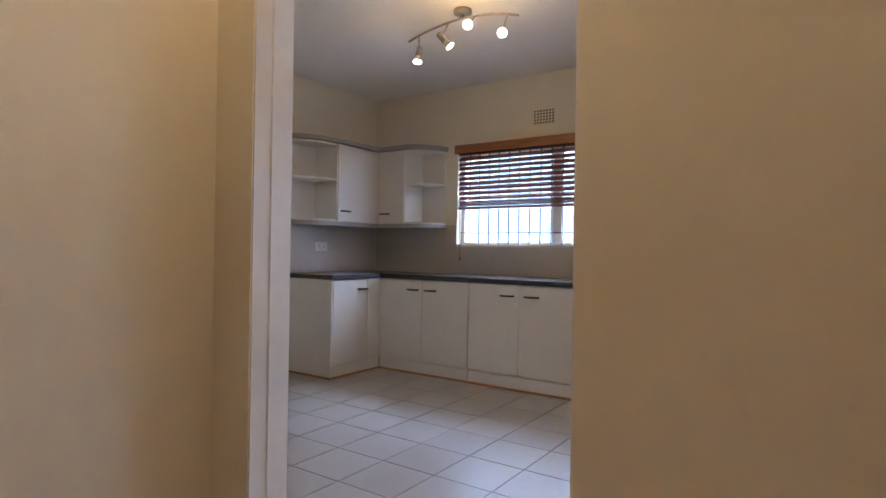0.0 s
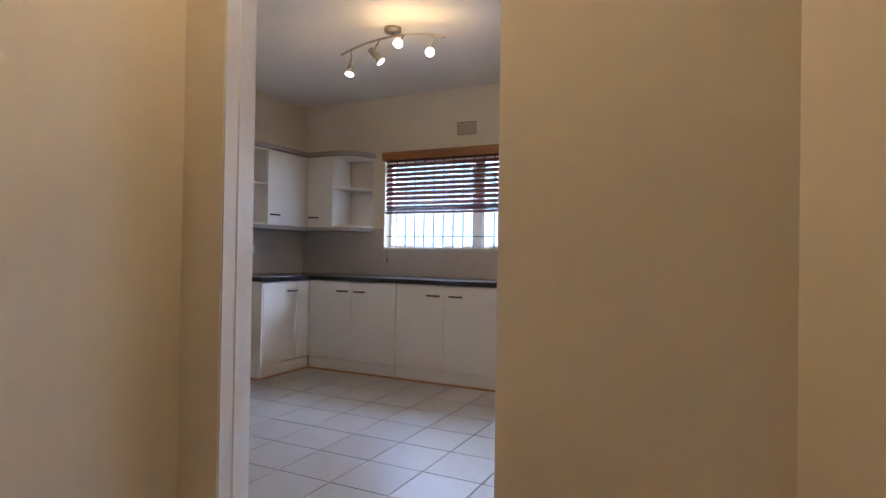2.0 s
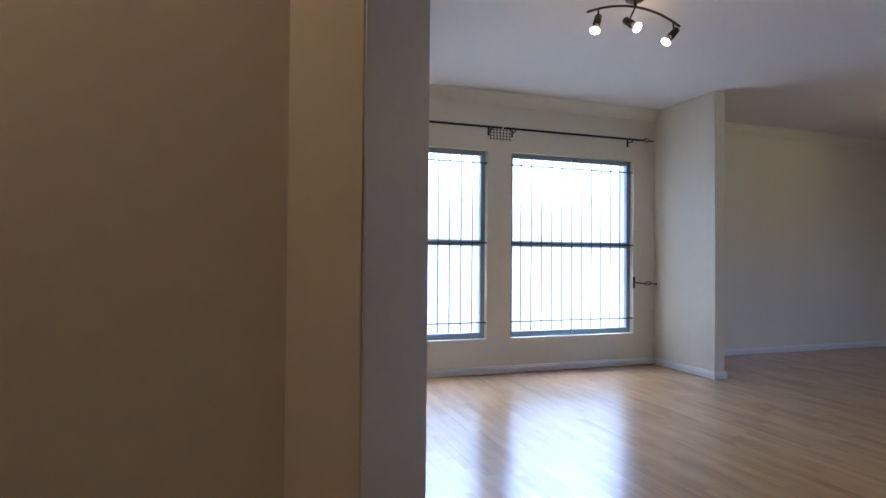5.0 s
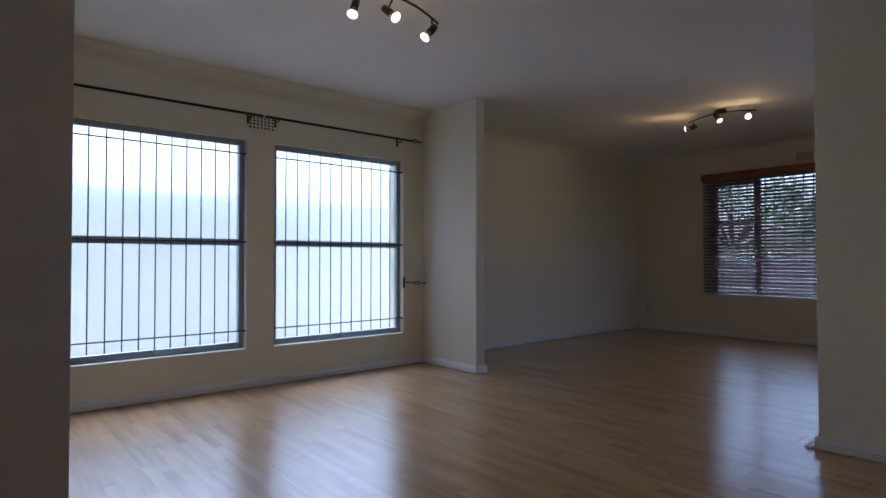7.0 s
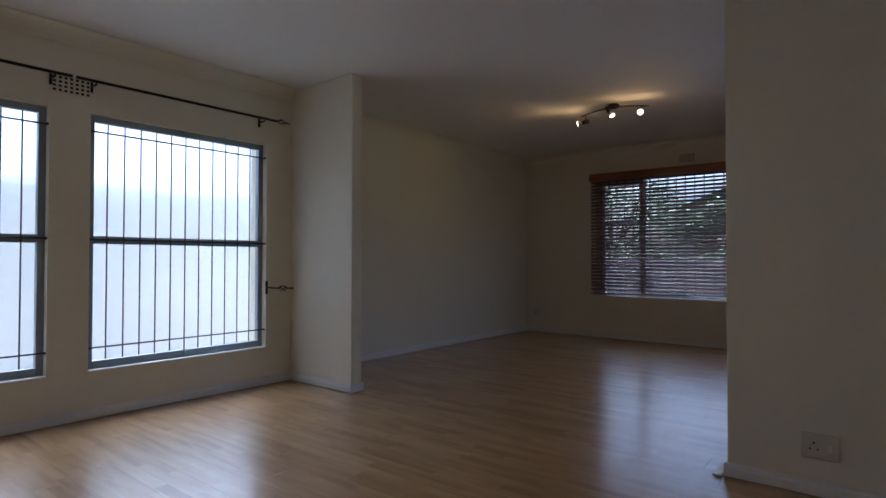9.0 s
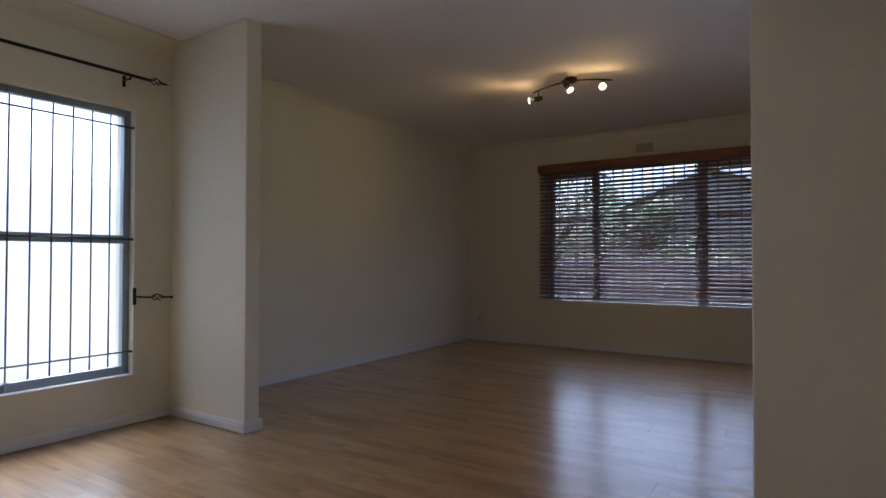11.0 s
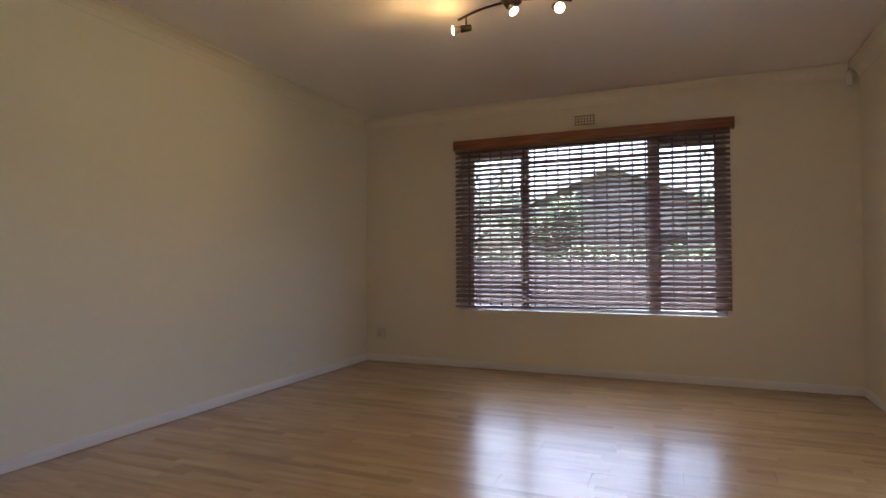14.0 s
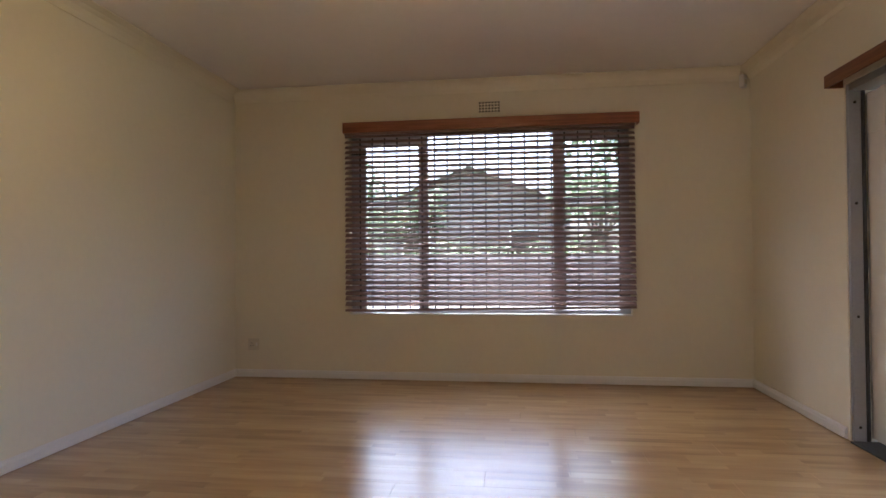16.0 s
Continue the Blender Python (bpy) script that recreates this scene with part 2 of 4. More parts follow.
def prism(points, z0, z1, bm=None):
    """A plan outline raised from z0 to z1."""
    bm = bm or bmesh.new()
    lo = [bm.verts.new((x, y, z0)) for x, y in points]
    hi = [bm.verts.new((x, y, z1)) for x, y in points]
    n = len(points)
    bm.faces.new(lo[::-1]), bm.faces.new(hi)
    for i in range(n):
        bm.faces.new((lo[i], lo[(i + 1) % n], hi[(i + 1) % n], hi[i]))
    bmesh.ops.recalc_face_normals(bm, faces=bm.faces)
    return bm


def tube(points, radius, sides=8, bm=None, cap=True):
    """A round rod along points; radius is one number or one for each point."""
    bm = bm or bmesh.new()
    pts = [Vector(p) for p in points]
    rs = radius if isinstance(radius, (list, tuple)) else [radius] * len(pts)
    rings, up = [], None
    for i, p in enumerate(pts):
        d = (pts[min(i + 1, len(pts) - 1)] - pts[max(i - 1, 0)]).normalized()
        if up is None:
            up = d.orthogonal().normalized()
        up = (up - d * up.dot(d)).normalized()
        side = d.cross(up)
        rings.append([bm.verts.new(p + rs[i] * (math.cos(2 * math.pi * k / sides) * up + math.sin(2 * math.pi * k / sides) * side)) for k in range(sides)])
    for a, b in zip(rings, rings[1:]):
        for k in range(sides):
            bm.faces.new((a[k], a[(k + 1) % sides], b[(k + 1) % sides], b[k]))
    if cap:
        bm.faces.new(rings[0][::-1]), bm.faces.new(rings[-1])
    for f in bm.faces:
        f.smooth = True
    return bm


def link(name, bm, mat, parent=None, label=""):
    me = bpy.data.meshes.new(name)
    bm.to_mesh(me)
    bm.free()
    me.materials.append(mat)
    ob = new(name, me)
    if parent:
        ob.parent = parent
    if label:
        ob["label"] = label
    return ob


def part(name, bm, mat, parent, label=""):
    return link(name, bm, mat, parent, label)


def thing(name, label, category, group="", m=None):
    ob = new(name)
    if m is not None:
        ob.matrix_world = m
    return tagged(ob, label, category, group)


def setting(name, bm, mat, label="", m=None, category=""):
    ob = link(name, bm, mat)
    if m is not None:
        ob.matrix_world = m
    return tagged(ob, label, category, kind="structure")


def wall_boxes(along, a0, a1, b0, b1, z0, z1, openings):
    """A wall that runs along x or y, pierced by openings (a0, a1, z0, z1)."""
    bm = bmesh.new()
    def put(p, q, s, e):
        if q - p > 1e-4 and e - s > 1e-4:
            box(bm, p, q, b0, b1, s, e) if along == "x" else box(bm, b0, b1, p, q, s, e)
    at = a0
    for p, q, s, e in sorted(openings):
        put(at, p, z0, z1), put(p, q, z0, s), put(p, q, e, z1)
        at = q
    put(at, a1, z0, z1)
    return bm


H = 2.69
KITCHEN = pose(-2.70, 4.565, 0, 0, 0, -8.5)

# ---------------------------------------------------------------- large structure
W1, W2, WZ = (1.185, 2.597), (2.846, 4.258), (0.337, 2.145)
setting("wall_dining_windows", wall_boxes("x", 0.90, 4.64, 4.72, 4.97, 0, H, [(*W1, *WZ), (*W2, *WZ)]), PAINT, "cream painted outer wall with two tall windows")
setting("wall_stub", block(4.525, 4.64, 3.89, 4.72, 0, H, 0.006), PAINT, "short cream wall between the dining and living areas")
setting("wall_partition", block(4.54, 4.64, -0.35, 1.03, 0, H, 0.006), PAINT, "cream partition wall with a socket")
setting("wall_living_side", block(4.64, 9.325, 4.90, 5.15, 0, H), PAINT, "long plain cream wall of the living room")
LW, LZ = (1.285, 3.79), (0.60, 2.27)
setting("wall_living_window", wall_boxes("y", 0.06, 4.90, 9.075, 9.325, 0, H, [(*LW, *LZ)]), PAINT, "cream end wall with a wide blinded window")
setting("wall_sliding_door", wall_boxes("x", 4.64, 9.075, 0.06, 0.31, 0, H, [(5.45, 7.69, 0.0, 2.13)]), PAINT, "cream wall with a sliding door opening")
setting("wall_pier", prism([(-0.097, 1.119), (0.541, 1.118), (0.685, 0.944), (0.887, 1.135), (0.892, 1.80), (0.70, 1.80), (0.70, 1.30), (-0.075, 1.27)], 0, H), PAINT, "cream hall pier between the kitchen and dining openings")
# the opening is unseen, added to pass dining daylight into the kitchen
setting("wall_kitchen_dining", wall_boxes("y", 1.80, 4.97, 0.70, 0.90, 0, H, [(1.80, 3.30, 0.0, 2.10)]), PAINT, "plain cream wall with an unseen opening added to light the kitchen")
setting("wall_hall_nib", prism([(-1.05, 1.119), (-0.860, 1.056), (-0.874, 1.206), (-3.72, 1.632), (-3.75, 1.48), (-1.20, 1.08)], 0, H), PAINT, "cream nib beside the kitchen doorway")
setting("wall_hall_side", block(-1.20, -1.05, -2.0, 1.119, 0, H), PAINT, "cream hall side wall under the hall lamp")
setting("wall_hall_end", block(-1.20, 2.15, -2.15, -2.0, 0, H), PAINT, "plain cream wall closing the hall")
setting("wall_hall_east", block(2.0, 2.15, -2.0, -0.35, 0, H), PAINT, "plain cream hall wall")
setting("wall_dining_jamb", prism([(1.73, -0.08), (1.93, 0.11), (2.24, -0.20), (2.24, -0.35), (2.0, -0.35)], 0, H), PAINT, "cream jamb of the wide dining opening")
setting("wall_dining_end", block(2.24, 4.54, -0.35, -0.20, 0, H), PAINT, "plain cream wall closing the dining area")
setting("wall_kitchen_header", prism([(-0.860, 1.056), (-0.097, 1.119), (-0.075, 1.27), (-0.874, 1.206)], 2.08, H), PAINT, "cream wall over the kitchen doorway")
setting("wall_dining_header", prism([(0.685, 0.944), (1.73, -0.08), (1.93, 0.11), (0.887, 1.135)], 2.12, H), PAINT, "cream wall over the wide dining opening")
# past 2.48 the window is unseen, widened to brighten the kitchen
KW, KZ = (0.49, 3.30), (1.16, 2.06)
setting("wall_kitchen_window", wall_boxes("x", -0.80, 3.56, 0.56, 0.81, 0, H, [(*KW, *KZ)]), PAINT, "cream kitchen wall with a barred window", KITCHEN)
setting("wall_kitchen_side", block(-0.80, -0.56, -3.3, 0.56, 0, H), PAINT, "plain cream kitchen wall", KITCHEN)

ceiling_bm = block(-4.3, 9.325, -2.15, 5.75, H, H + 0.12)
setting("ceiling", ceiling_bm, CEILING, "smooth white painted ceiling")


def cornice(name, p, q, inward, m=None):
    """A plain cove where a wall meets the ceiling, from p to q; inward points into the room."""
    p, q, n = Vector((*p, 0)), Vector((*q, 0)), Vector((*inward, 0)).normalized()
    bm = bmesh.new()
    prof = [(0.0, -0.10), (0.005, -0.10), (0.007, -0.092), (0.016, -0.066), (0.033, -0.040), (0.058, -0.020), (0.090, -0.008), (0.10, -0.005), (0.10, 0.0), (0.0, 0.0)]
    rings = [[bm.verts.new(e + n * (a + 0.002) + Vector((0, 0, H - 0.002 + b))) for a, b in prof] for e in (p, q)]
    k = len(prof)
    for i in range(k):
        bm.faces.new((rings[0][i], rings[0][(i + 1) % k], rings[1][(i + 1) % k], rings[1][i]))
    bm.faces.new(rings[0]), bm.faces.new(rings[1][::-1])
    bmesh.ops.recalc_face_normals(bm, faces=bm.faces)
    return setting(name, bm, PAINT, "cream plaster cove cornice", m)


cornice("trim_cornice_dining", (0.90, 4.72), (4.54, 4.72), (0, -1))
cornice("trim_cornice_partition", (4.54, -0.2), (4.54, 1.03), (-1, 0))
cornice("trim_cornice_living_side", (4.64, 4.90), (8.985, 4.90), (0, -1))
cornice("trim_cornice_living_window", (9.075, 0.40), (9.075, 4.90), (-1, 0))
cornice("trim_cornice_living_door", (4.64, 0.31), (9.075, 0.31), (0, 1))


def skirting(name, p, q, inward, height=0.085, m=None):
    """Moulded skirting board along a wall from p to q, standing a hair above the floor."""
    p, q, n = Vector((*p, 0)), Vector((*q, 0)), Vector((*inward, 0)).normalized()
    bm = bmesh.new()
    prof = [(0.0, 0.018), (0.016, 0.018), (0.017, height * 0.72), (0.013, height * 0.8), (0.012, height * 0.9), (0.006, height), (0.0, height)]
    rings = [[bm.verts.new(e + n * (a + 0.001) + Vector((0, 0, b))) for a, b in prof] for e in (p, q)]
    k = len(prof)
    for i in range(k):
        bm.faces.new((rings[0][i], rings[0][(i + 1) % k], rings[1][(i + 1) % k], rings[1][i]))
    bm.faces.new(rings[0]), bm.faces.new(rings[1][::-1])
    bmesh.ops.recalc_face_normals(bm, faces=bm.faces)
    return setting(name, bm, GLOSS_WHITE, "white moulded skirting board", m)


skirting("baseboard_dining", (0.91, 4.72), (4.508, 4.72), (0, -1))
skirting("baseboard_stub", (4.525, 3.875), (4.525, 4.72), (-1, 0))
skirting("baseboard_stub_end", (4.508, 3.89), (4.656, 3.89), (0, -1))
skirting("baseboard_stub_back", (4.64, 3.89), (4.64, 4.885), (1, 0))
skirting("baseboard_partition", (4.54, -0.2), (4.54, 1.045), (-1, 0))
skirting("baseboard_partition_end", (4.54, 1.03), (4.64, 1.03), (0, 1))
skirting("baseboard_living_side", (4.656, 4.90), (9.058, 4.90), (0, -1))
skirting("baseboard_living_window", (9.075, 0.31), (9.075, 4.90), (-1, 0))
skirting("baseboard_living_door", (7.715, 0.31), (9.058, 0.31), (0, 1))
skirting("baseboard_dining_west", (0.90, 3.30), (0.90, 4.70), (1, 0))


# ---------------------------------------------------------------- windows of the dining area
def dining_window(name, x0, x1, z0, z1, label):
    """Aluminium window of an upper and a lower pane, set in the middle of the wall."""
    w = tagged(new(name), label, "window", kind="structure")
    y0, y1, f = 4.775, 4.825, 0.045
    part("window_frame", block(x0, x0 + f, y0, y1, z0, z1, 0.004), ALU, w)
    part("window_frame", block(x1 - f, x1, y0, y1, z0, z1, 0.004), ALU, w)
    part("window_frame", block(x0 + f, x1 - f, y0, y1, z1 - f, z1, 0.004), ALU, w)
    part("window_frame", block(x0 + f, x1 - f, y0, y1, z0, z0 + f + 0.02, 0.004), ALU, w)
    part("transom", block(x0 + f, x1 - f, y0 - 0.006, y1, 1.232, 1.288, 0.004), ALU, w)
    for s, e in ((z0 + f + 0.02, 1.232), (1.288, z1 - f)):
        p = part("pane", block(x0 + f, x1 - f, y0 + 0.022, y0 + 0.028, s, e), HAZY_GLASS, w)
        p.visible_shadow = False
    part("latch", block((x0 + x1) / 2 - 0.012, (x0 + x1) / 2 + 0.012, y0 - 0.02, y0 - 0.002, z0 + 0.02, z0 + 0.075, 0.004), ALU, w, "small grey window latch")
    part("latch", block((x0 + x1) / 2 - 0.012, (x0 + x1) / 2 + 0.012, y0 - 0.02, y0 - 0.002, z1 - 0.045, z1 - 0.005, 0.004), ALU, w, "small grey window latch")
    part("window_sill", block(x0 + 0.002, x1 - 0.002, 4.71, y0 - 0.002, z0 + 0.001, z0 + 0.012, 0.003), GLOSS_WHITE, w, "white painted sill")
    return w


dining_window("window_1", *W1, *WZ, "tall grey aluminium window with obscured daylight")
dining_window("window_2", *W2, *WZ, "tall grey aluminium window beside the wall stub")


def burglar_bars(x0, x1, first, pitch, count, label):
    g = thing("burglar_guard", label, "burglar bars", "burglar guards of the dining windows")
    y = 4.757
    bar = None
    for i in range(count):
        x = first + i * pitch
        if bar is None:
            bar = part("upright_bar", tube([(0, 0, WZ[0] + 0.075), (0, 0, WZ[1] - 0.055)], 0.005, 6), BAR_STEEL, g)
            bar.location = (x, y, 0)
            mesh = bar.data
        else:
            o = new("upright_bar", mesh)
            o.parent, o.location = g, (x, y, 0)
    for z in (0.50, 1.262, 2.025):
        part("cross_bar", tube([(x0 + 0.002, y - 0.009, z), (x1 - 0.002, y - 0.009, z)], 0.006, 6), BAR_STEEL, g)
        for x in (x0 + 0.008, x1 - 0.008):
            part("fixing", tube([(x, y - 0.03, z), (x, y + 0.005, z)], 0.009, 8), BAR_STEEL, g)
    return g


burglar_bars(*W1, 1.318, 0.1140, 11, "dark steel burglar bars across a tall window")
burglar_bars(*W2, 2.970, 0.1144, 11, "dark steel burglar bars across a tall window")


def cage(bm, at, axis, length, radius):
    """A twisted wrought-iron basket of four strands along axis, with end beads."""
    a = Vector(axis).normalized()
    u = a.orthogonal().normalized()
    v = a.cross(u)
    at = Vector(at)
    for s in range(4):
        pts = []
        for i in range(11):
            k = i / 10
            ang = s * math.pi / 2 + k * math.pi
            r = radius * math.sin(math.pi * k) + 0.002
            pts.append(at + a * (k * length) + r * (math.cos(ang) * u + math.sin(ang) * v))
        tube(pts, 0.0035, 5, bm)
    for k, r in ((0.0, 0.009), (1.0, 0.009)):
        tube([at + a * (k * length - 0.008), at + a * (k * length), at + a * (k * length + 0.008)], [0.004, r, 0.004], 8, bm)
    return bm


def curtain_rod(x0, x1, brackets, ends, label):
    rod = thing("curtain_rod", label, "curtain rod", "curtain rods over the dining windows")
    y, z = 4.625, 2.348
    part("rod", tube([(x0, y, z), (x1, y, z)], 0.0105, 10), IRON, rod)
    for x in brackets:
        bm = bmesh.new()
        box(bm, x - 0.009, x + 0.009, 4.708, 4.719, z - 0.062, z + 0.012, 0.002)
        tube([(x, 4.712, z - 0.02), (x, y + 0.01, z - 0.022), (x, y, z - 0.012)], 0.006, 6, bm)
        part("bracket", bm, IRON, rod, "black iron wall bracket")
    for x, s in ends:
        bm = cage(bmesh.new(), (x, y, z), (s, 0, 0), 0.085, 0.022)
        tube([(x + s * 0.09, y, z), (x + s * 0.115, y, z), (x + s * 0.14, y, z)], [0.009, 0.007, 0.002], 8, bm)
        part("finial", bm, IRON, rod, "twisted iron basket finial")
    return rod


curtain_rod(1.06, 2.698, (1.16, 2.600), ((1.06, -1),), "black wrought-iron curtain rod on wall brackets")
curtain_rod(2.722, 4.300, (2.845, 4.175), ((4.300, 1),), "black wrought-iron curtain rod on wall brackets")


def tieback(x, s):
    h = thing("curtain_holdback", "black wrought-iron curtain holdback on the wall", "curtain holdback", "curtain holdbacks")
    part("plate", block(x - 0.011, x + 0.011, 4.709, 4.719, 0.815, 0.932, 0.003), IRON, h)
    bm = tube([(x, 4.712, 0.872), (x, 4.65, 0.872), (x + s * 0.02, 4.64, 0.87), (x + s * 0.07, 4.64, 0.866)], 0.0065, 8)
    part("arm", bm, IRON, h)
    bm = cage(bmesh.new(), (x + s * 0.075, 4.64, 0.866), (s, 0, -0.04), 0.085, 0.022)
    tube([(x + s * 0.165, 4.64, 0.862), (x + s * 0.20, 4.64, 0.861), (x + s * 0.222, 4.64, 0.860), (x + s * 0.232, 4.64, 0.860)], [0.006, 0.006, 0.011, 0.004], 8, bm)
    part("finial", bm, IRON, h, "twisted iron basket finial")


tieback(4.262, 1)


def air_vent(label, w, h, nx, nz, m):
    """Plaster air vent: a plate with square holes in rows, standing on a wall that faces -y before the pose m."""
    v = thing("air_vent", label, "air vent", "", m)
    # near-black sheet puts the holes' shade into its colour
    part("backing", block(-w / 2 + 0.004, w / 2 - 0.004, -0.003, -0.001, -h / 2 + 0.004, h / 2 - 0.004), DARK, v, "dark sheet that paints the shade behind the holes")
    bm = bmesh.new()
    px, pz, hole = w / nx, h / nz, 0.60
    y0, y1 = -0.010, -0.004
    for i in range(nx + 1):
        a = -w / 2 + (i - 0.5) * px + px * hole / 2
        box(bm, max(a, -w / 2), min(a + px * (1 - hole), w / 2), y0, y1, -h / 2, h / 2)
    for j in range(nz + 1):
        a = -h / 2 + (j - 0.5) * pz + pz * hole / 2
        box(bm, -w / 2, w / 2, y0 + 0.0015, y1, max(a, -h / 2), min(a + pz * (1 - hole), h / 2))
    part("grille", bm, PAINT, v)
    return v


air_vent("cream painted plaster air vent between the windows", 0.235, 0.115, 7, 4, pose(2.722, 4.719, 2.305))
air_vent("cream painted plaster air vent above the pelmet", 0.195, 0.105, 7, 4, pose(9.074, 2.498, 2.455, 0, 0, -90))
air_vent("cream painted plaster air vent above the kitchen blind", 0.20, 0.13, 7, 5, KITCHEN @ pose(1.385, 0.559, 2.305))


def socket(label, w, h, m, plate=None):
    """Wall socket outlet facing -y before the pose m."""
    s = thing("wall_socket", label, "socket", "", m)
    part("plate", block(-w / 2, w / 2, -0.011, -0.001, -h / 2, h / 2, 0.003), plate or PLASTIC, s)
    # dark discs paint the shade of the pin holes, none is cut
    for x, z, r in ((-w * 0.16, h * 0.12, 0.0048), (-w * 0.26, -h * 0.12, 0.0042), (-w * 0.06, -h * 0.12, 0.0042)):
        part("pin_shade_disc", tube([(x, -0.0135, z), (x, -0.010, z)], r, 8), DARK, s, "dark disc that paints the shade of a pin hole")
    part("rocker", block(w * 0.2, w * 0.34, -0.0155, -0.010, -h * 0.16, h * 0.16, 0.002), WHITE_PLASTIC, s, "white rocker switch")


socket("ivory wall socket low on the partition wall", 0.15, 0.12, pose(4.539, 0.628, 0.250, 0, 0, -90))
socket("ivory wall socket low beside the room corner", 0.11, 0.11, pose(9.074, 4.715, 0.318, 0, 0, -90))
socket("white double wall socket above the worktop", 0.16, 0.09, KITCHEN @ pose(-0.559, -0.23, 1.13, 0, 0, 90), GLOSS_WHITE)

sensor = thing("motion_detector", "small white alarm detector high in the room corner", "alarm sensor", m=pose(9.045, 0.375, 2.575, 0, 0, 45 + 90))
part("body", block(-0.03, 0.03, -0.022, 0.022, -0.055, 0.055, 0.008), WHITE_PLASTIC, sensor)
part("lens", block(-0.022, 0.022, 0.0215, 0.027, -0.03, 0.01, 0.002), PLASTIC, sensor, "milky sensor lens")

strip = tagged(link("floor_strip", block(4.50, 4.665, 1.052, 1.092, 0.0165, 0.026, 0.002), GLOSS_WHITE), "loose white trim offcut on the floor by the wall end", "trim offcut")

# ---------------------------------------------------------------- living room window, blind and pelmet
lw = tagged(new("window_3"), "wide three-light steel window behind a wooden blind", "window", kind="structure")
XF0, XF1 = 9.155, 9.205
Y0, Y1, Z0, Z1 = LW[0], LW[1], LZ[0], LZ[1]
for a, b, c, d in ((Y0, Y0 + 0.04, Z0, Z1), (Y1 - 0.04, Y1, Z0, Z1), (Y0 + 0.04, Y1 - 0.04, Z1 - 0.04, Z1), (Y0 + 0.04, Y1 - 0.04, Z0, Z0 + 0.045)):
    part("window_frame", block(XF0, XF1, a, b, c, d, 0.004), SASH, lw)
for ya, yb in ((1.896, 1.943), (3.070, 3.106)):
    part("mullion", block(XF0 - 0.004, XF1, ya, yb, Z0 + 0.045, Z1 - 0.04, 0.004), SASH, lw)
for a, b in ((Y0 + 0.04, 1.895), (3.107, Y1 - 0.04)):
    part("transom", block(XF0, XF1, a, b, 1.595, 1.645, 0.004), SASH, lw)
    part("transom", block(XF0, XF1, a, b, 1.02, 1.06, 0.004), SASH, lw)
for a, b, left, right in ((Y0 + 0.041, 1.895, 0.048, 0.047), (3.107, Y1 - 0.041, 0.05, 0.095)):
    part("sash", block(XF0 - 0.006, XF1 - 0.004, a, a + left, Z0 + 0.046, Z1 - 0.041, 0.004), SASH, lw)
    part("sash", block(XF0 - 0.006, XF1 - 0.004, b - right, b, Z0 + 0.046, Z1 - 0.041, 0.004), SASH, lw)
    part("sash", block(XF0 - 0.006, XF1 - 0.004, a + left + 0.001, b - right - 0.001, Z1 - 0.105, Z1 - 0.041, 0.004), SASH, lw)
for a, b in ((Y0 + 0.04, 1.895), (1.944, 3.069), (3.107, Y1 - 0.04)):
    p = part("pane", block(XF0 + 0.022, XF0 + 0.028, a, b, Z0 + 0.045, Z1 - 0.04), GLASS, lw)
    p.visible_shadow = False
part("window_sill", block(9.066, XF0 - 0.002, Y0 + 0.002, Y1 - 0.002, Z0 + 0.001, Z0 + 0.014, 0.003), GLOSS_WHITE, lw, "white painted inner sill")

guard = thing("burglar_guard", "dark steel burglar bars behind the wooden blind", "burglar bars")
bar_mesh = None
for i in range(21):
    y = Y0 + 0.09 + i * 0.1165
    if bar_mesh is None:
        o = part("upright_bar", tube([(0, 0, Z0 + 0.05), (0, 0, Z1 - 0.045)], 0.0075, 6), BAR_STEEL, guard)
        bar_mesh = o.data
    else:
        o = new("upright_bar", bar_mesh)
        o.parent = guard
    o.location = (9.143, y, 0)
for z in (0.78, 1.42, 2.08):
    part("cross_bar", tube([(9.134, Y0 + 0.002, z), (9.134, Y1 - 0.002, z)], 0.005, 6), BAR_STEEL, guard)


def slat_mesh(name, length, width, thick, mat):
    """One wooden slat along x, slightly cambered, with square ends."""
    bm = bmesh.new()
    n = 4
    rows = []
    for x in (-length / 2, length / 2):
        top = [bm.verts.new((x, width * (k / n - 0.5), thick / 2 + 0.0022 * math.sin(math.pi * k / n))) for k in range(n + 1)]
        bot = [bm.verts.new((x, width * (k / n - 0.5), -thick / 2 + 0.0022 * math.sin(math.pi * k / n))) for k in range(n, -1, -1)]
        rows.append(top + bot)
    k = len(rows[0])
    for i in range(k):
        bm.faces.new((rows[0][i], rows[0][(i + 1) % k], rows[1][(i + 1) % k], rows[1][i]))
    bm.faces.new(rows[0][::-1]), bm.faces.new(rows[1])
    bmesh.ops.recalc_face_normals(bm, faces=bm.faces)
    me = bpy.data.meshes.new(name)
    bm.to_mesh(me)
    bm.free()
    me.materials.append(mat)
    return me


# blind built along local x, its face towards -y
BM = pose(9.048, (Y0 + Y1) / 2, 0, 0, 0, -90)
blind = thing("wooden_blind", "dark mahogany slatted venetian blind, lowered and half open", "blind", "wooden blinds", BM)
BL = 2.56
slat = slat_mesh("slat", BL, 0.050, 0.003, SLAT)
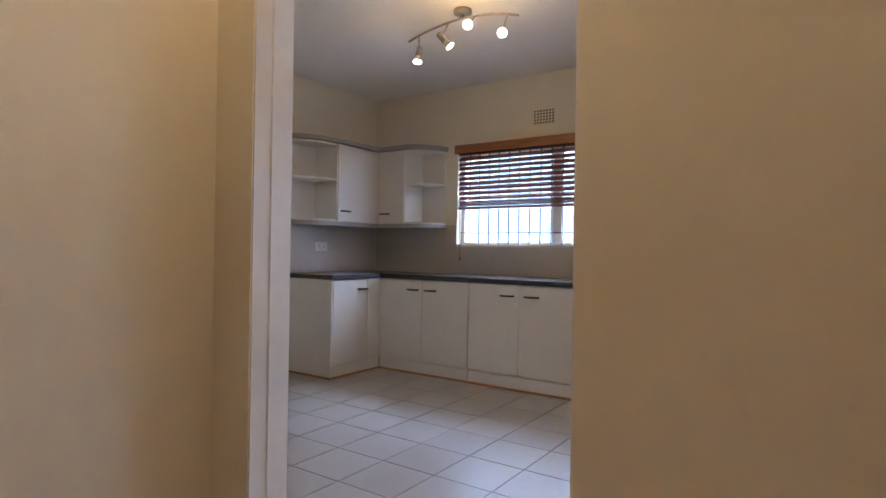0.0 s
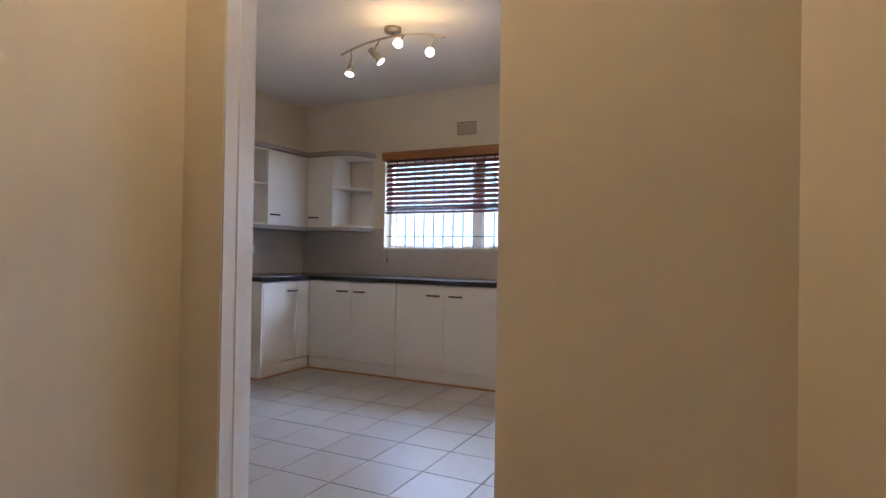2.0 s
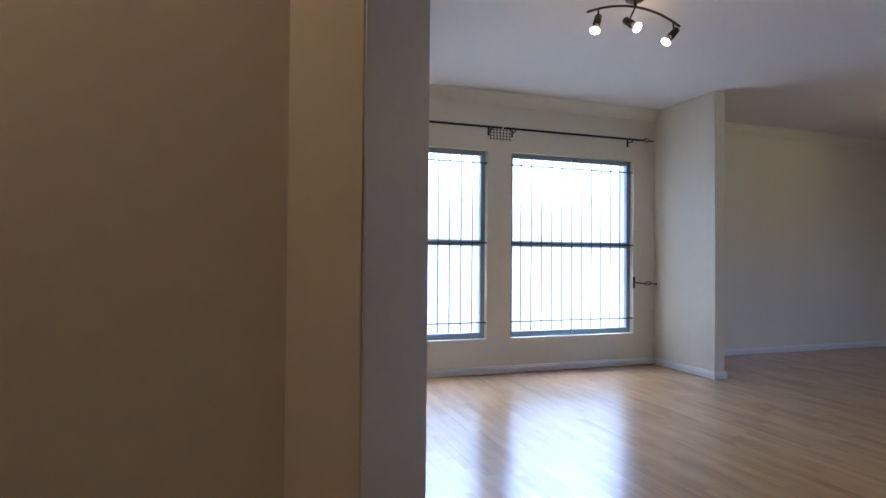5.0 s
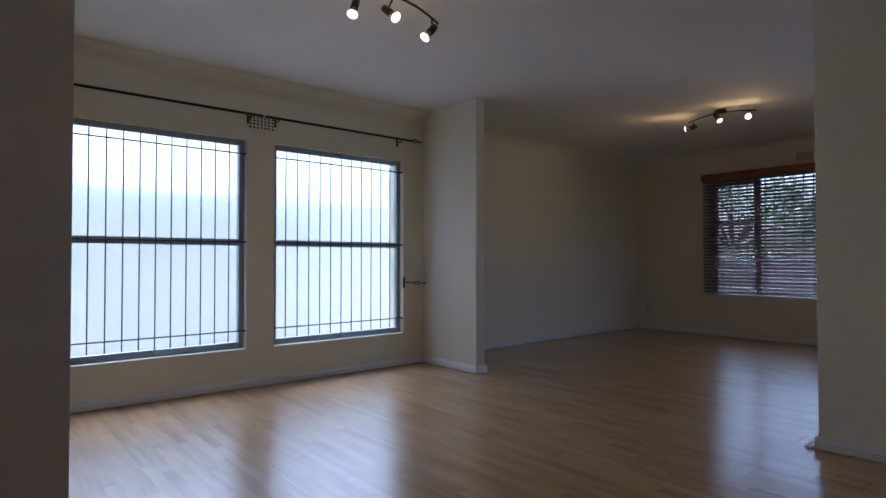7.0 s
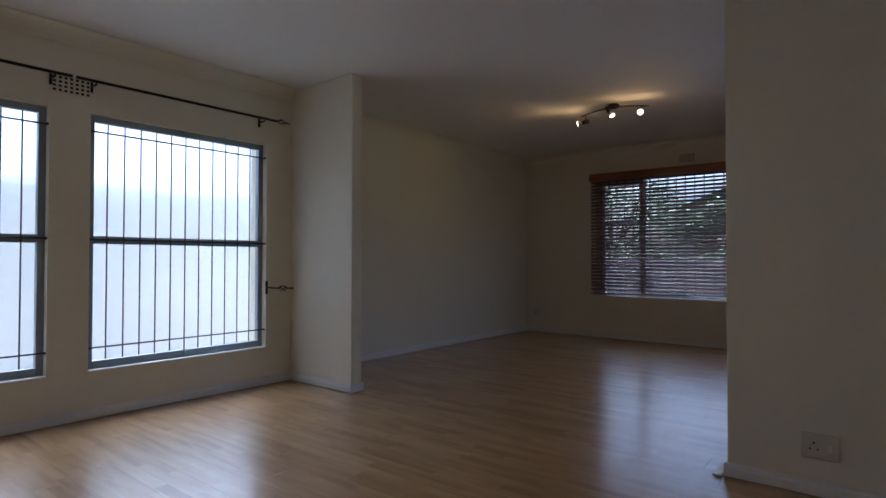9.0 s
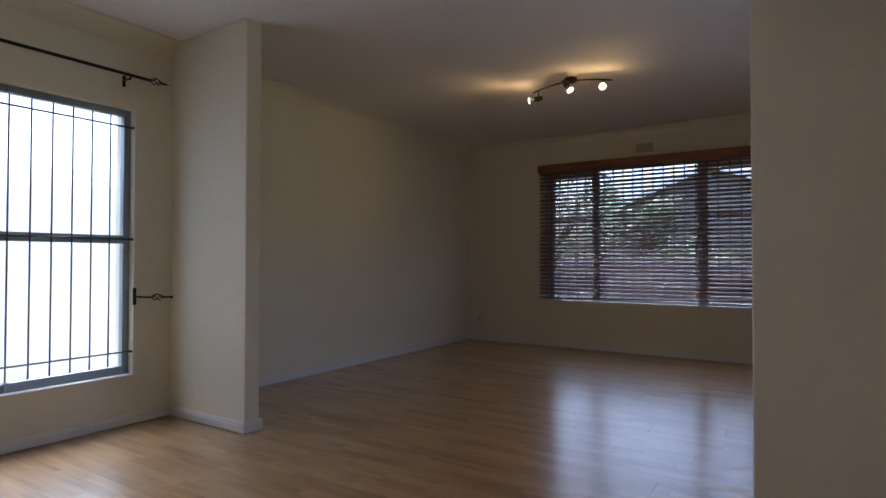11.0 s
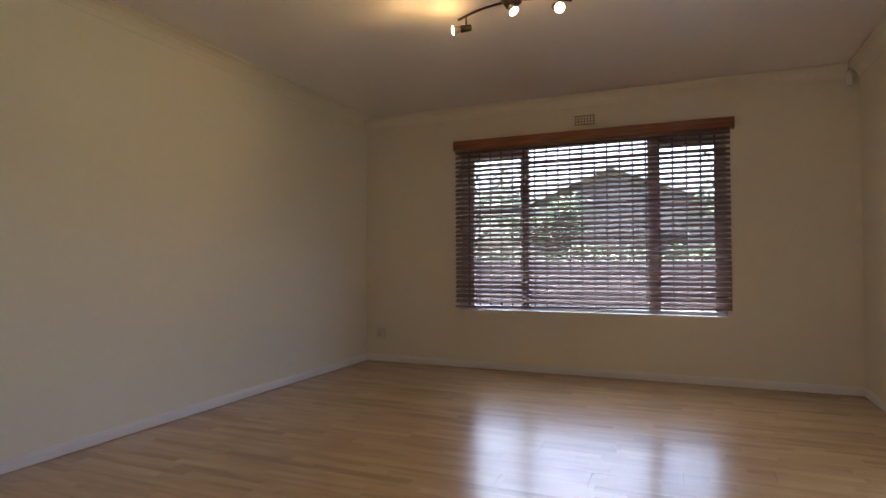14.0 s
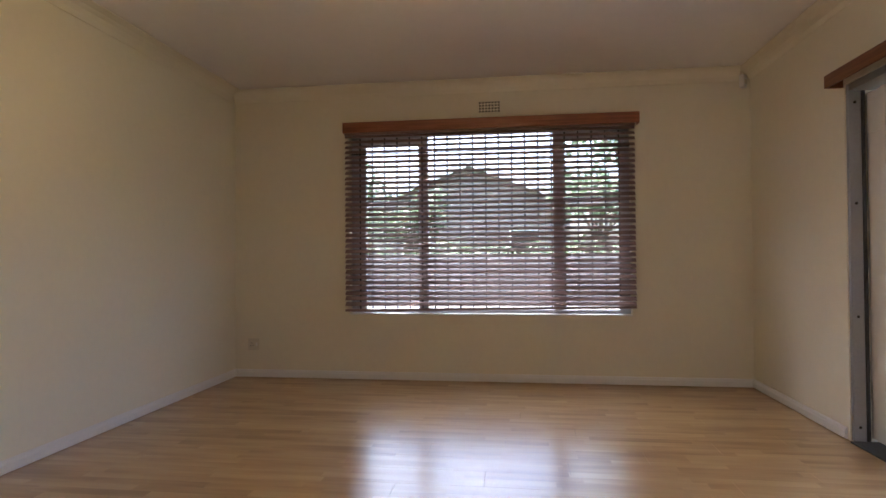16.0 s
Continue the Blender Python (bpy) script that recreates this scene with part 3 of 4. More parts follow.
for i in range(33):
    z = 2.225 - i * 0.0475
    droop = 0.0008 * random.uniform(-1, 1)
    o = new("slat", slat)
    o.parent = blind
    sag = radians(random.uniform(-0.12, 0.12)) - (radians(0.15) if i > 28 else 0)
    o.matrix_local = Matrix.LocRotScale((0, 0, z + droop), Euler((radians(38 + random.uniform(-2.5, 2.5)), sag, 0)), None)
rail = block(-BL / 2, BL / 2, -0.024, 0.024, -0.010, 0.010, 0.003)
o = part("bottom_rail", rail, SLAT, blind)
o.matrix_local = Matrix.LocRotScale((0, 0, 0.662), Euler((0, radians(-0.9), 0)), None)
for x in (-1.05, -0.52, 0.0, 0.52, 1.05):
    for y in (-0.0245, 0.0245):
        part("ladder_cord", tube([(x, y, 0.665), (x, y, 2.25)], 0.0012, 4), CORD, blind)
part("head_rail", block(-BL / 2, BL / 2, -0.025, 0.025, 2.235, 2.268, 0.003), SLAT, blind)

pelmet = thing("pelmet", "cherry-stained wooden pelmet above the blind", "pelmet", "wooden pelmets")
bm = block(8.985, 9.004, 1.225, 3.825, 2.250, 2.345, 0.004)
part("face_board", bm, PELMET_Y, pelmet)
part("top_board", block(9.005, 9.074, 1.225, 3.825, 2.330, 2.345, 0.002), PELMET_Y, pelmet)
for y in (1.225, 3.811):
    part("return_board", block(9.005, 9.074, y, y + 0.014, 2.250, 2.329, 0.002), PELMET_Y, pelmet)

# ---------------------------------------------------------------- sliding door of the living room
sd = tagged(new("door_2"), "grey aluminium sliding door frame before white shutters", "sliding door", kind="structure")
part("door_frame", block(7.662, 7.688, 0.235, 0.305, 0.018, 2.128, 0.003), ALU_DOOR, sd)
part("door_frame", block(7.655, 7.688, 0.215, 0.234, 0.018, 2.128, 0.003), BAR_STEEL, sd, "dark frame rebate")
part("door_frame", block(5.452, 7.654, 0.165, 0.305, 2.085, 2.128, 0.003), ALU_DOOR, sd)
part("door_frame", block(5.452, 5.52, 0.075, 0.305, 0.018, 2.084, 0.003), ALU_DOOR, sd)
part("door_track", block(5.52, 7.654, 0.165, 0.33, 0.002, 0.022, 0.003), BAR_STEEL, sd, "dark worn floor track")
for z in (0.10, 0.75, 1.42, 2.02):
    part("screw", tube([(7.6625, 0.27, z), (7.6585, 0.27, z)], 0.008, 8), DARK, sd, "dark frame screw")

shutter = thing("security_shutter", "white panelled shutter drawn across part of the doorway", "shutter")
# only the jamb leaf is known; the unseen others limit the door's daylight
for i in range(3):
    x1 = 7.685 - i * 0.19
    leaf = part("leaf", block(x1 - 0.187, x1, 0.162, 0.195, 0.03, 2.075, 0.004), GLOSS_WHITE, shutter)
    part("stile", block(x1 - 0.187, x1 - 0.150, 0.1955, 0.207, 0.03, 2.075, 0.003), GLOSS_WHITE, leaf)
    part("panel", block(x1 - 0.144, x1 - 0.03, 0.1955, 0.202, 0.12, 1.75, 0.004), GLOSS_WHITE, leaf)
    part("panel", block(x1 - 0.144, x1 - 0.03, 0.1955, 0.202, 1.83, 2.02, 0.004), GLOSS_WHITE, leaf)

pel2 = thing("pelmet", "cherry-stained wooden pelmet above the sliding door", "pelmet", "wooden pelmets")
part("face_board", block(5.25, 7.71, 0.395, 0.414, 2.118, 2.195, 0.004), PELMET, pel2)
part("top_board", block(5.25, 7.71, 0.312, 0.394, 2.181, 2.195, 0.002), PELMET, pel2)
for x in (5.25, 7.696):
    part("return_board", block(x, x + 0.014, 0.312, 0.394, 2.118, 2.180, 0.002), PELMET, pel2)


# ---------------------------------------------------------------- track lamps
def lamp_point(at, watts, size=0.035, aim=None):
    d = bpy.data.lights.new("bulb_light", "SPOT" if aim else "POINT")
    d.energy, d.color, d.shadow_soft_size = watts, WARM, size
    o = new("bulb_light", d)
    if aim:
        d.spot_size, d.spot_blend = radians(120), 0.8
        o.matrix_world = look(at, aim)
    else:
        o.location = at
    return o


def track_lamp(label, rose, bar, spots, metal, rose_r=0.055, power=1.0, throw=1.0):
    """Ceiling bar lamp: a rose, a curved bar through the points bar, and swivelling spots (joint on the bar, bulb)."""
    t = thing("track_lamp", label, "ceiling lamp", "spot bars on the ceilings")
    rx, ry = rose
    part("rose", tube([(rx, ry, H - 0.002), (rx, ry, H - 0.028), (rx, ry, H - 0.038)], [rose_r, rose_r, rose_r * 0.7], 20), metal, t)
    zb = bar[1][2]
    part("stem", tube([(rx, ry, H - 0.036), (bar[1][0], bar[1][1], zb)], 0.010, 10), metal, t)
    a, b, c = (Vector(p) for p in bar)
    mid = 2 * b - (a + c) / 2
    pts = [(1 - k) ** 2 * a + 2 * k * (1 - k) * mid + k * k * c for k in (i / 16 for i in range(17))]
    part("bar", tube(pts, 0.0075, 8), metal, t)
    for k, bulb, aim in spots:
        i = k * 16
        j = pts[int(i)].lerp(pts[min(int(i) + 1, 16)], i - int(i))
        face, d = Vector(bulb), Vector(aim).normalized()
        back = face - d * 0.115
        part("swivel", tube([j, j.lerp(back + d * 0.03, 0.5) + Vector((0, 0, 0.004)), back + d * 0.03], 0.0055, 8), metal, t)
        head = part("spot_head", tube([back - d * 0.004, back, back + d * 0.066, back + d * 0.070], [0.013, 0.021, 0.0225, 0.0175], 14), metal, t)
        bulb_ob = part("bulb", tube([face - d * 0.052, face - d * 0.044, face - d * 0.024, face - d * 0.008, face], [0.0135, 0.015, 0.022, 0.030, 0.0315], 18), BULB_FLANK, head, "silvered reflector bulb")
        part("bulb_face", tube([face + d * 0.0005, face + d * 0.005, face + d * 0.009], [0.0305, 0.024, 0.006], 18), BULB, bulb_ob, "lit frosted bulb face")
        lamp_point(face + d * 0.05, BULB_WATTS * power * 0.6)
        lamp_point(face + d * 0.02, BULB_WATTS * power * throw, 0.03, face + d)
    return t


track_lamp("brushed nickel bar lamp with four lit spots", (-1.376, 3.417),
           ((-1.80, 3.46, 2.555), (-1.37, 3.40, 2.625), (-0.975, 3.37, 2.57)),
           ((0.10, (-1.735, 3.47, 2.412), (0.05, -0.35, -1.0)), (0.38, (-1.436, 3.357, 2.44), (0.65, 0.15, -0.75)), (0.62, (-1.262, 3.242, 2.510), (0.36, -0.86, -0.30)), (0.90, (-1.074, 3.347, 2.468), (0.30, -0.88, -0.35))), NICKEL, 0.06, 0.85, 2.0)
track_lamp("dark bronze bar lamp with three lit spots", (2.613, 2.552),
           ((2.325, 2.62, 2.575), (2.60, 2.53, 2.61), (2.91, 2.515, 2.53)),
           ((0.12, (2.355, 2.58, 2.455), (-0.35, -0.25, -0.8)), (0.5, (2.56, 2.46, 2.455), (0.15, -0.7, -0.6)), (0.92, (2.845, 2.56, 2.445), (-0.65, 0.0, -0.7))), DARK_BRONZE)
track_lamp("dark bronze bar lamp with three lit spots", (6.84, 2.577),
           ((6.86, 2.935, 2.625), (6.78, 2.57, 2.645), (6.86, 2.228, 2.62)),
           ((0.08, (6.82, 2.955, 2.548), (-0.5, 0.8, -0.2)), (0.5, (6.70, 2.53, 2.545), (-0.2, -0.55, -0.75)), (0.92, (6.78, 2.282, 2.555), (-0.8, -0.4, -0.45))), DARK_BRONZE, 0.055, 1.45, 2.9)

hall_lamp = thing("ceiling_light", "round opal glass ceiling light in the hall", "ceiling lamp", m=pose(-0.40, 0.68, 0))
part("base", tube([(0, 0, H - 0.002), (0, 0, H - 0.03)], [0.15, 0.14], 24), GLOSS_WHITE, hall_lamp)
part("shade", tube([(0, 0, H - 0.031), (0, 0, H - 0.055), (0, 0, H - 0.085), (0, 0, H - 0.10)], [0.135, 0.125, 0.08, 0.02], 24), SHADE_GLOW, hall_lamp, "opal glass shade")
lamp_point((-0.40, 0.68, H - 0.16), HALL_WATTS, 0.09).data.color = HALL_WARM

# ---------------------------------------------------------------- kitchen doorway frame
door = tagged(new("door_1"), "white painted door frame of the kitchen doorway", "door frame", kind="structure")
part("door_frame", prism([(-0.8620, 1.060), (-0.855, 1.0585), (-0.862, 1.120), (-0.857, 1.121), (-0.869, 1.2075), (-0.8745, 1.2065)], 0.0, 2.075), GLOSS_WHITE, door)
part("door_frame", prism([(-0.096, 1.124), (-0.102, 1.1235), (-0.096, 1.168), (-0.100, 1.168), (-0.082, 1.264), (-0.075, 1.266)], 0.0, 2.075), GLOSS_WHITE, door)
part("door_head", prism([(-0.842, 1.064), (-0.119, 1.124), (-0.121, 1.260), (-0.841, 1.202)], 2.045, 2.078), GLOSS_WHITE, door)

lining = tagged(new("door_3"), "white painted lining of the wide dining opening", "door frame", kind="structure")
part("door_frame", prism([(0.689, 0.9435), (0.692, 0.9405), (0.894, 1.1325), (0.890, 1.1355)], 0.004, 2.118), GLOSS_WHITE, lining)
part("door_frame", prism([(1.7285, -0.078), (1.7255, -0.075), (1.9255, 0.115), (1.9285, 0.112)], 0.004, 2.118), GLOSS_WHITE, lining)
part("door_head", prism([(0.694, 0.941), (1.727, -0.073), (1.924, 0.113), (0.893, 1.131)], 2.108, 2.1185), GLOSS_WHITE, lining)

# ---------------------------------------------------------------- kitchen cabinets (local: x along the window wall, y towards it)
TOP0, TOP1, PL = 0.850, 0.890, 0.118


def handle_bar(parent, x, y, z, along):
    """A dark bow handle 0.12 m long, standing off a door that faces -y ('x') or +x ('y')."""
    bm = bmesh.new()
    n = 9
    pts = []
    for i in range(n):
        s = i / (n - 1) - 0.5
        out = 0.026 * (1 - abs(2 * s) ** 4) + 0.002
        pts.append((x + 0.125 * s, y - out, z) if along == "x" else (x + out, y + 0.125 * s, z))
    tube(pts, 0.0075, 8, bm)
    return part("handle", bm, DARK_BRONZE, parent, "dark metal bow handle")


def base_cabinet(label, x0, x1, doors, handles):
    """Base unit against the window wall, fronts at y = 0; doors and handles as x ranges and centres."""
    c = thing("base_cabinet", label, "cabinet", "kitchen base units", KITCHEN)
    part("body", block(x0 + 0.001, x1 - 0.001, 0.022, 0.555, PL, TOP0 - 0.001), MELAMINE, c)
    part("plinth", block(x0 + 0.001, x1 - 0.001, 0.012, 0.028, 0.004, PL - 0.002, 0.001), MELAMINE, c)
    for (a, b), h in zip(doors, handles):
        d = part("door", block(a + 0.0018, b - 0.0018, 0.0, 0.018, PL + 0.004, TOP0 - 0.006, 0.0025), MELAMINE, c)
        handle_bar(d, h, 0.0, 0.757, "x")
    return c


base_cabinet("white melamine corner base unit with two doors", 0.001, 0.97, ((0.001, 0.49), (0.49, 0.97)), (0.39, 0.58))
base_cabinet("white melamine base unit with two doors", 0.975, 1.925, ((0.975, 1.445), (1.445, 1.925)), (1.34, 1.555))
base_cabinet("white melamine base unit with two doors", 1.93, 2.46, ((1.93, 2.46),), (2.04,))

ret = thing("base_cabinet", "white melamine return unit with a single door", "cabinet", "kitchen base units", KITCHEN)
part("body", block(-0.555, -0.022, -0.60, 0.555, PL, TOP0 - 0.001), MELAMINE, ret)
part("end_panel", block(-0.555, -0.001, -0.62, -0.601, 0.006, TOP0 - 0.001, 0.001), MELAMINE, ret)
part("plinth", block(-0.028, -0.012, -0.60, 0.011, 0.004, PL - 0.002, 0.001), MELAMINE, ret)
d = part("door", block(-0.018, 0.0, -0.598, -0.172, PL + 0.004, TOP0 - 0.006, 0.0025), MELAMINE, ret)
handle_bar(d, 0.0, -0.24, 0.757, "y")
part("filler", block(-0.018, -0.002, -0.168, 0.016, PL + 0.004, TOP0 - 0.006, 0.0015), MELAMINE, ret)
setting("trim_plinth_front", block(-0.012, 2.46, -0.004, 0.011, 0.003, 0.020, 0.004), PLINTH_EDGE, "orange pine quadrant along the plinth", KITCHEN)
setting("trim_plinth_return", block(-0.0115, 0.004, -0.62, -0.005, 0.003, 0.020, 0.004), PLINTH_EDGE, "orange pine quadrant along the plinth", KITCHEN)
setting("trim_plinth_end", block(-0.555, 0.004, -0.636, -0.621, 0.003, 0.020, 0.004), PLINTH_EDGE, "orange pine quadrant along the end panel", KITCHEN)

top = thing("worktop", "dark granite-look worktop with a square front edge", "worktop", m=KITCHEN)
bm = bmesh.new()
prism([(-0.557, -0.635), (0.018, -0.635), (0.018, -0.018), (2.48, -0.018), (2.48, 0.557), (-0.557, 0.557)], TOP0, TOP1, bm)
bmesh.ops.bevel(bm, geom=[e for e in bm.edges if abs(e.verts[0].co.z - e.verts[1].co.z) < 1e-5], offset=0.004, segments=2, affect="EDGES", profile=0.5)
part("slab", bm, WORKTOP, top)

# splashback tiles above the worktop
splash = thing("splashback", "pale tiled splashback above the worktop", "splashback", m=KITCHEN)
part("tile_field", block(-0.54, KW[0], 0.551, 0.559, TOP1 + 0.002, 1.36, 0.001), BACKSPLASH, splash)
part("tile_field", block(KW[0], 3.50, 0.551, 0.559, TOP1 + 0.002, KZ[0] - 0.01, 0.001), BACKSPLASH, splash)
part("tile_field", block(-0.559, -0.551, -0.62, 0.545, TOP1 + 0.002, 1.36, 0.001), BACKSPLASH, splash)


def quarter_shelf(cx, cy, r, a0, a1, z0, z1, corner):
    """Plan of an end shelf: from the corner point out to a rounded front, sweeping a0..a1 degrees round (cx, cy)."""
    pts = [corner]
    for i in range(9):
        a = radians(a0 + (a1 - a0) * i / 8)
        pts.append((cx + r[0] * math.cos(a), cy + r[1] * math.sin(a)))
    return prism(pts, z0, z1)


UZ0, UZ1 = 1.342, 2.082
up = thing("wall_cabinet", "white wall cabinet with one door and a rounded open end shelf", "cabinet", "kitchen wall units", KITCHEN)
part("body", block(-0.245, 0.075, 0.262, 0.556, UZ0 + 0.024, UZ1 - 0.004), MELAMINE, up)
d = part("door", block(-0.243, 0.073, 0.242, 0.260, UZ0 + 0.026, UZ1 - 0.008, 0.0025), MELAMINE, up)
handle_bar(d, -0.16, 0.242, 1.462, "x")
for z in (UZ0 + 0.024, 1.738, UZ1 - 0.022):
    part("shelf", quarter_shelf(0.077, 0.555, (0.27, 0.29), -90, 0, z, z + 0.017, (0.077, 0.555)), MELAMINE, up)
part("back", block(0.077, 0.345, 0.5485, 0.5555, UZ0 + 0.042, UZ1 - 0.023), MELAMINE, up)

up2 = thing("wall_cabinet", "white wall cabinet with one door and a rounded open end shelf", "cabinet", "kitchen wall units", KITCHEN)
part("body", block(-0.556, -0.262, -0.315, 0.556, UZ0 + 0.024, UZ1 - 0.004), MELAMINE, up2)
d = part("door", block(-0.260, -0.242, -0.313, 0.020, UZ0 + 0.026, UZ1 - 0.008, 0.0025), MELAMINE, up2)
handle_bar(d, -0.242, -0.22, 1.462, "y")
part("filler", block(-0.260, -0.246, 0.023, 0.258, UZ0 + 0.026, UZ1 - 0.008, 0.0015), MELAMINE, up2)
for z in (UZ0 + 0.024, 1.738, UZ1 - 0.022):
    part("shelf", quarter_shelf(-0.555, -0.317, (0.29, 0.43), 0, -90, z, z + 0.017, (-0.555, -0.317)), MELAMINE, up2)
part("back", block(-0.5555, -0.5485, -0.745, -0.317, UZ0 + 0.042, UZ1 - 0.023), MELAMINE, up2)


def unit_rail(name, z0, z1, lip, label):
    """A moulding that follows the wall units: rounded end, straight, inner corner, straight, rounded end."""
    out = []
    for i in range(9):
        a = radians(-90 + 90 * i / 8)
        out.append((-0.555 + (0.30 + lip) * math.cos(a), -0.33 + (0.43 + lip) * math.sin(a)))
    out += [(-0.235 + lip, -0.20), (-0.235 + lip, 0.235 - lip), (0.03, 0.235 - lip)]
    for i in range(9):
        a = radians(-90 + 90 * i / 8)
        out.append((0.085 + (0.27 + lip) * math.cos(a), 0.555 + (0.32 + lip) * math.sin(a)))
    out += [(-0.555, 0.555)]
    r = thing(name, label, "cabinet trim", m=KITCHEN)
    part("moulding", prism(out, z0, z1), GREY_TRIM, r)


unit_rail("cornice_board", UZ1, UZ1 + 0.038, 0.022, "grey curved cornice board on the wall units")
unit_rail("light_rail", UZ0 - 0.014, UZ0 + 0.022, 0.012, "grey curved base board under the wall units")

# kitchen window, bars, pelmet and raised blind
kw = tagged(new("window_4"), "white kitchen window with burglar bars", "window", kind="structure")
kw.matrix_world = KITCHEN
U0, U1, V0 = KW[0], KW[1], 0.635
for a, b, c, d in ((U0, U0 + 0.04, *KZ), (U1 - 0.04, U1, *KZ), (U0 + 0.04, U1 - 0.04, KZ[1] - 0.04, KZ[1]), (U0 + 0.04, U1 - 0.04, KZ[0], KZ[0] + 0.04), (1.44, 1.53, KZ[0] + 0.04, KZ[1] - 0.04), (2.35, 2.44, KZ[0] + 0.04, KZ[1] - 0.04)):
    part("window_frame", block(a, b, V0, V0 + 0.05, c, d, 0.004), GLOSS_WHITE, kw)
for a, b in ((U0 + 0.04, 1.44), (1.53, 2.35), (2.44, U1 - 0.04)):
    p = part("pane", block(a, b, V0 + 0.022, V0 + 0.028, KZ[0] + 0.04, KZ[1] - 0.04), GLASS, kw)
    p.visible_shadow = False
part("window_sill", block(U0 + 0.002, U1 - 0.002, 0.545, V0 - 0.002, KZ[0] + 0.001, KZ[0] + 0.016, 0.003), GLOSS_WHITE, kw, "white inner sill")
kg = thing("burglar_guard", "dark steel burglar bars across the kitchen window", "burglar bars", m=KITCHEN)
bar_mesh = None
for i in range(26):
    u = U0 + 0.10 + i * 0.106
    if bar_mesh is None:
        o = part("upright_bar", tube([(0, 0, KZ[0] + 0.02), (0, 0, KZ[1] - 0.01)], 0.0065, 6), BAR_STEEL, kg)
        bar_mesh = o.data
    else:
        o = new("upright_bar", bar_mesh)
        o.parent = kg
    o.location = (u, 0.622, 0)
for z in (1.285, 1.95):
    part("cross_bar", tube([(U0 + 0.002, 0.615, z), (U1 - 0.002, 0.615, z)], 0.005, 6), BAR_STEEL, kg)

kp = thing("pelmet", "oak-stained wooden pelmet over the kitchen blind", "pelmet", "wooden pelmets", KITCHEN)
part("face_board", block(0.50, 3.33, 0.475, 0.493, 2.036, 2.116, 0.003), PELMET_LIGHT, kp)
part("top_board", block(0.50, 3.33, 0.494, 0.559, 2.102, 2.116, 0.002), PELMET_LIGHT, kp)
for x in (0.50, 3.316):
    part("return_board", block(x, x + 0.014, 0.494, 0.559, 2.036, 2.101, 0.002), PELMET_LIGHT, kp)
kb = thing("wooden_blind", "mahogany venetian blind raised over the kitchen window", "blind", "wooden blinds", KITCHEN @ pose(1.915, 0.528, 0))
KL = 2.77
kslat = slat_mesh("slat", KL, 0.050, 0.003, SLAT_RED)
for i in range(10):
    o = new("slat", kslat)
    o.parent = kb
    o.matrix_local = Matrix.LocRotScale((0, 0, 2.035 - i * 0.047), Euler((radians(47 + random.uniform(-3, 3)), radians(random.uniform(-0.1, 0.1)), 0)), None)
for i in range(9):
    o = new("slat", kslat)
    o.parent = kb
    o.matrix_local = Matrix.LocRotScale((random.uniform(-0.003, 0.003), random.uniform(-0.002, 0.002), 1.583 - i * 0.0058), Euler((0, radians(random.uniform(-0.1, 0.1)), 0)), None)
part("bottom_rail", block(-KL / 2, KL / 2, -0.024, 0.024, 1.506, 1.528, 0.003), SLAT_RED, kb)
for x in (-1.15, -0.58, 0.0, 0.58, 1.15):
    for y in (-0.0245, 0.0245):
        part("ladder_cord", tube([(x, y, 1.52), (x, y, 2.06)], 0.0012, 4), CORD, kb)
cord = part("pull_cord", tube([(-1.36, -0.028, 2.05), (-1.36, -0.03, 1.5), (-1.355, -0.03, 1.12), (-1.35, -0.031, 1.06)], 0.0018, 5), CORD, kb, "hanging pull cord")
part("tassel", tube([(-1.35, -0.031, 1.075), (-1.35, -0.031, 1.05), (-1.35, -0.031, 1.02)], [0.004, 0.008, 0.009], 8), SLAT, cord, "wooden cord tassel")

# ---------------------------------------------------------------- outside
setting("ground", block(-60, 140, -80, 90, -0.35, -0.16), LAWN, "green lawn around the house")
setting("pavement_court", block(9.4, 19.0, -9, 14, -0.16, -0.12), material("pink_brick_paving", (0.165, 0.15, 0.145), 0.85, vary=0.2, scale=9, bump=0.2, bump_scale=40), "pinkish paved court outside the living room")
setting("pavement_side", block(-12, 12, 5.8, 7.2, -0.16, -0.10), PAVING, "concrete side path under the windows")
# unseen slab, added as a reflector for the kitchen window
setting("pavement_bounce", block(-12, -0.3, 7.2, 13.5, -0.16, -0.11), PAVING, "unseen pale slab added to bounce daylight into the kitchen")
setting("pavement_patio", block(4.0, 9.0, -3.2, 0.05, -0.16, -0.03), PAVING, "concrete patio outside the sliding door")
# unseen block, added to cut off side daylight at the sliding door
setting("wall_light_block", block(2.3, 5.35, -3.0, -0.36, -0.16, 3.4), BRICK, "unseen brick block added to limit daylight through the sliding door")
# unseen eave board, added to hold back skylight from the window
setting("roof_shade_board", block(9.33, 9.93, -0.3, 5.5, 2.46, 2.60), GLOSS_WHITE, "unseen white board added as an eave to shade the living room window")
setting("wall_boundary", block(-0.2, 14, 7.2, 7.4, -0.16, 1.95), PLASTER_OUT, "white plastered boundary wall")


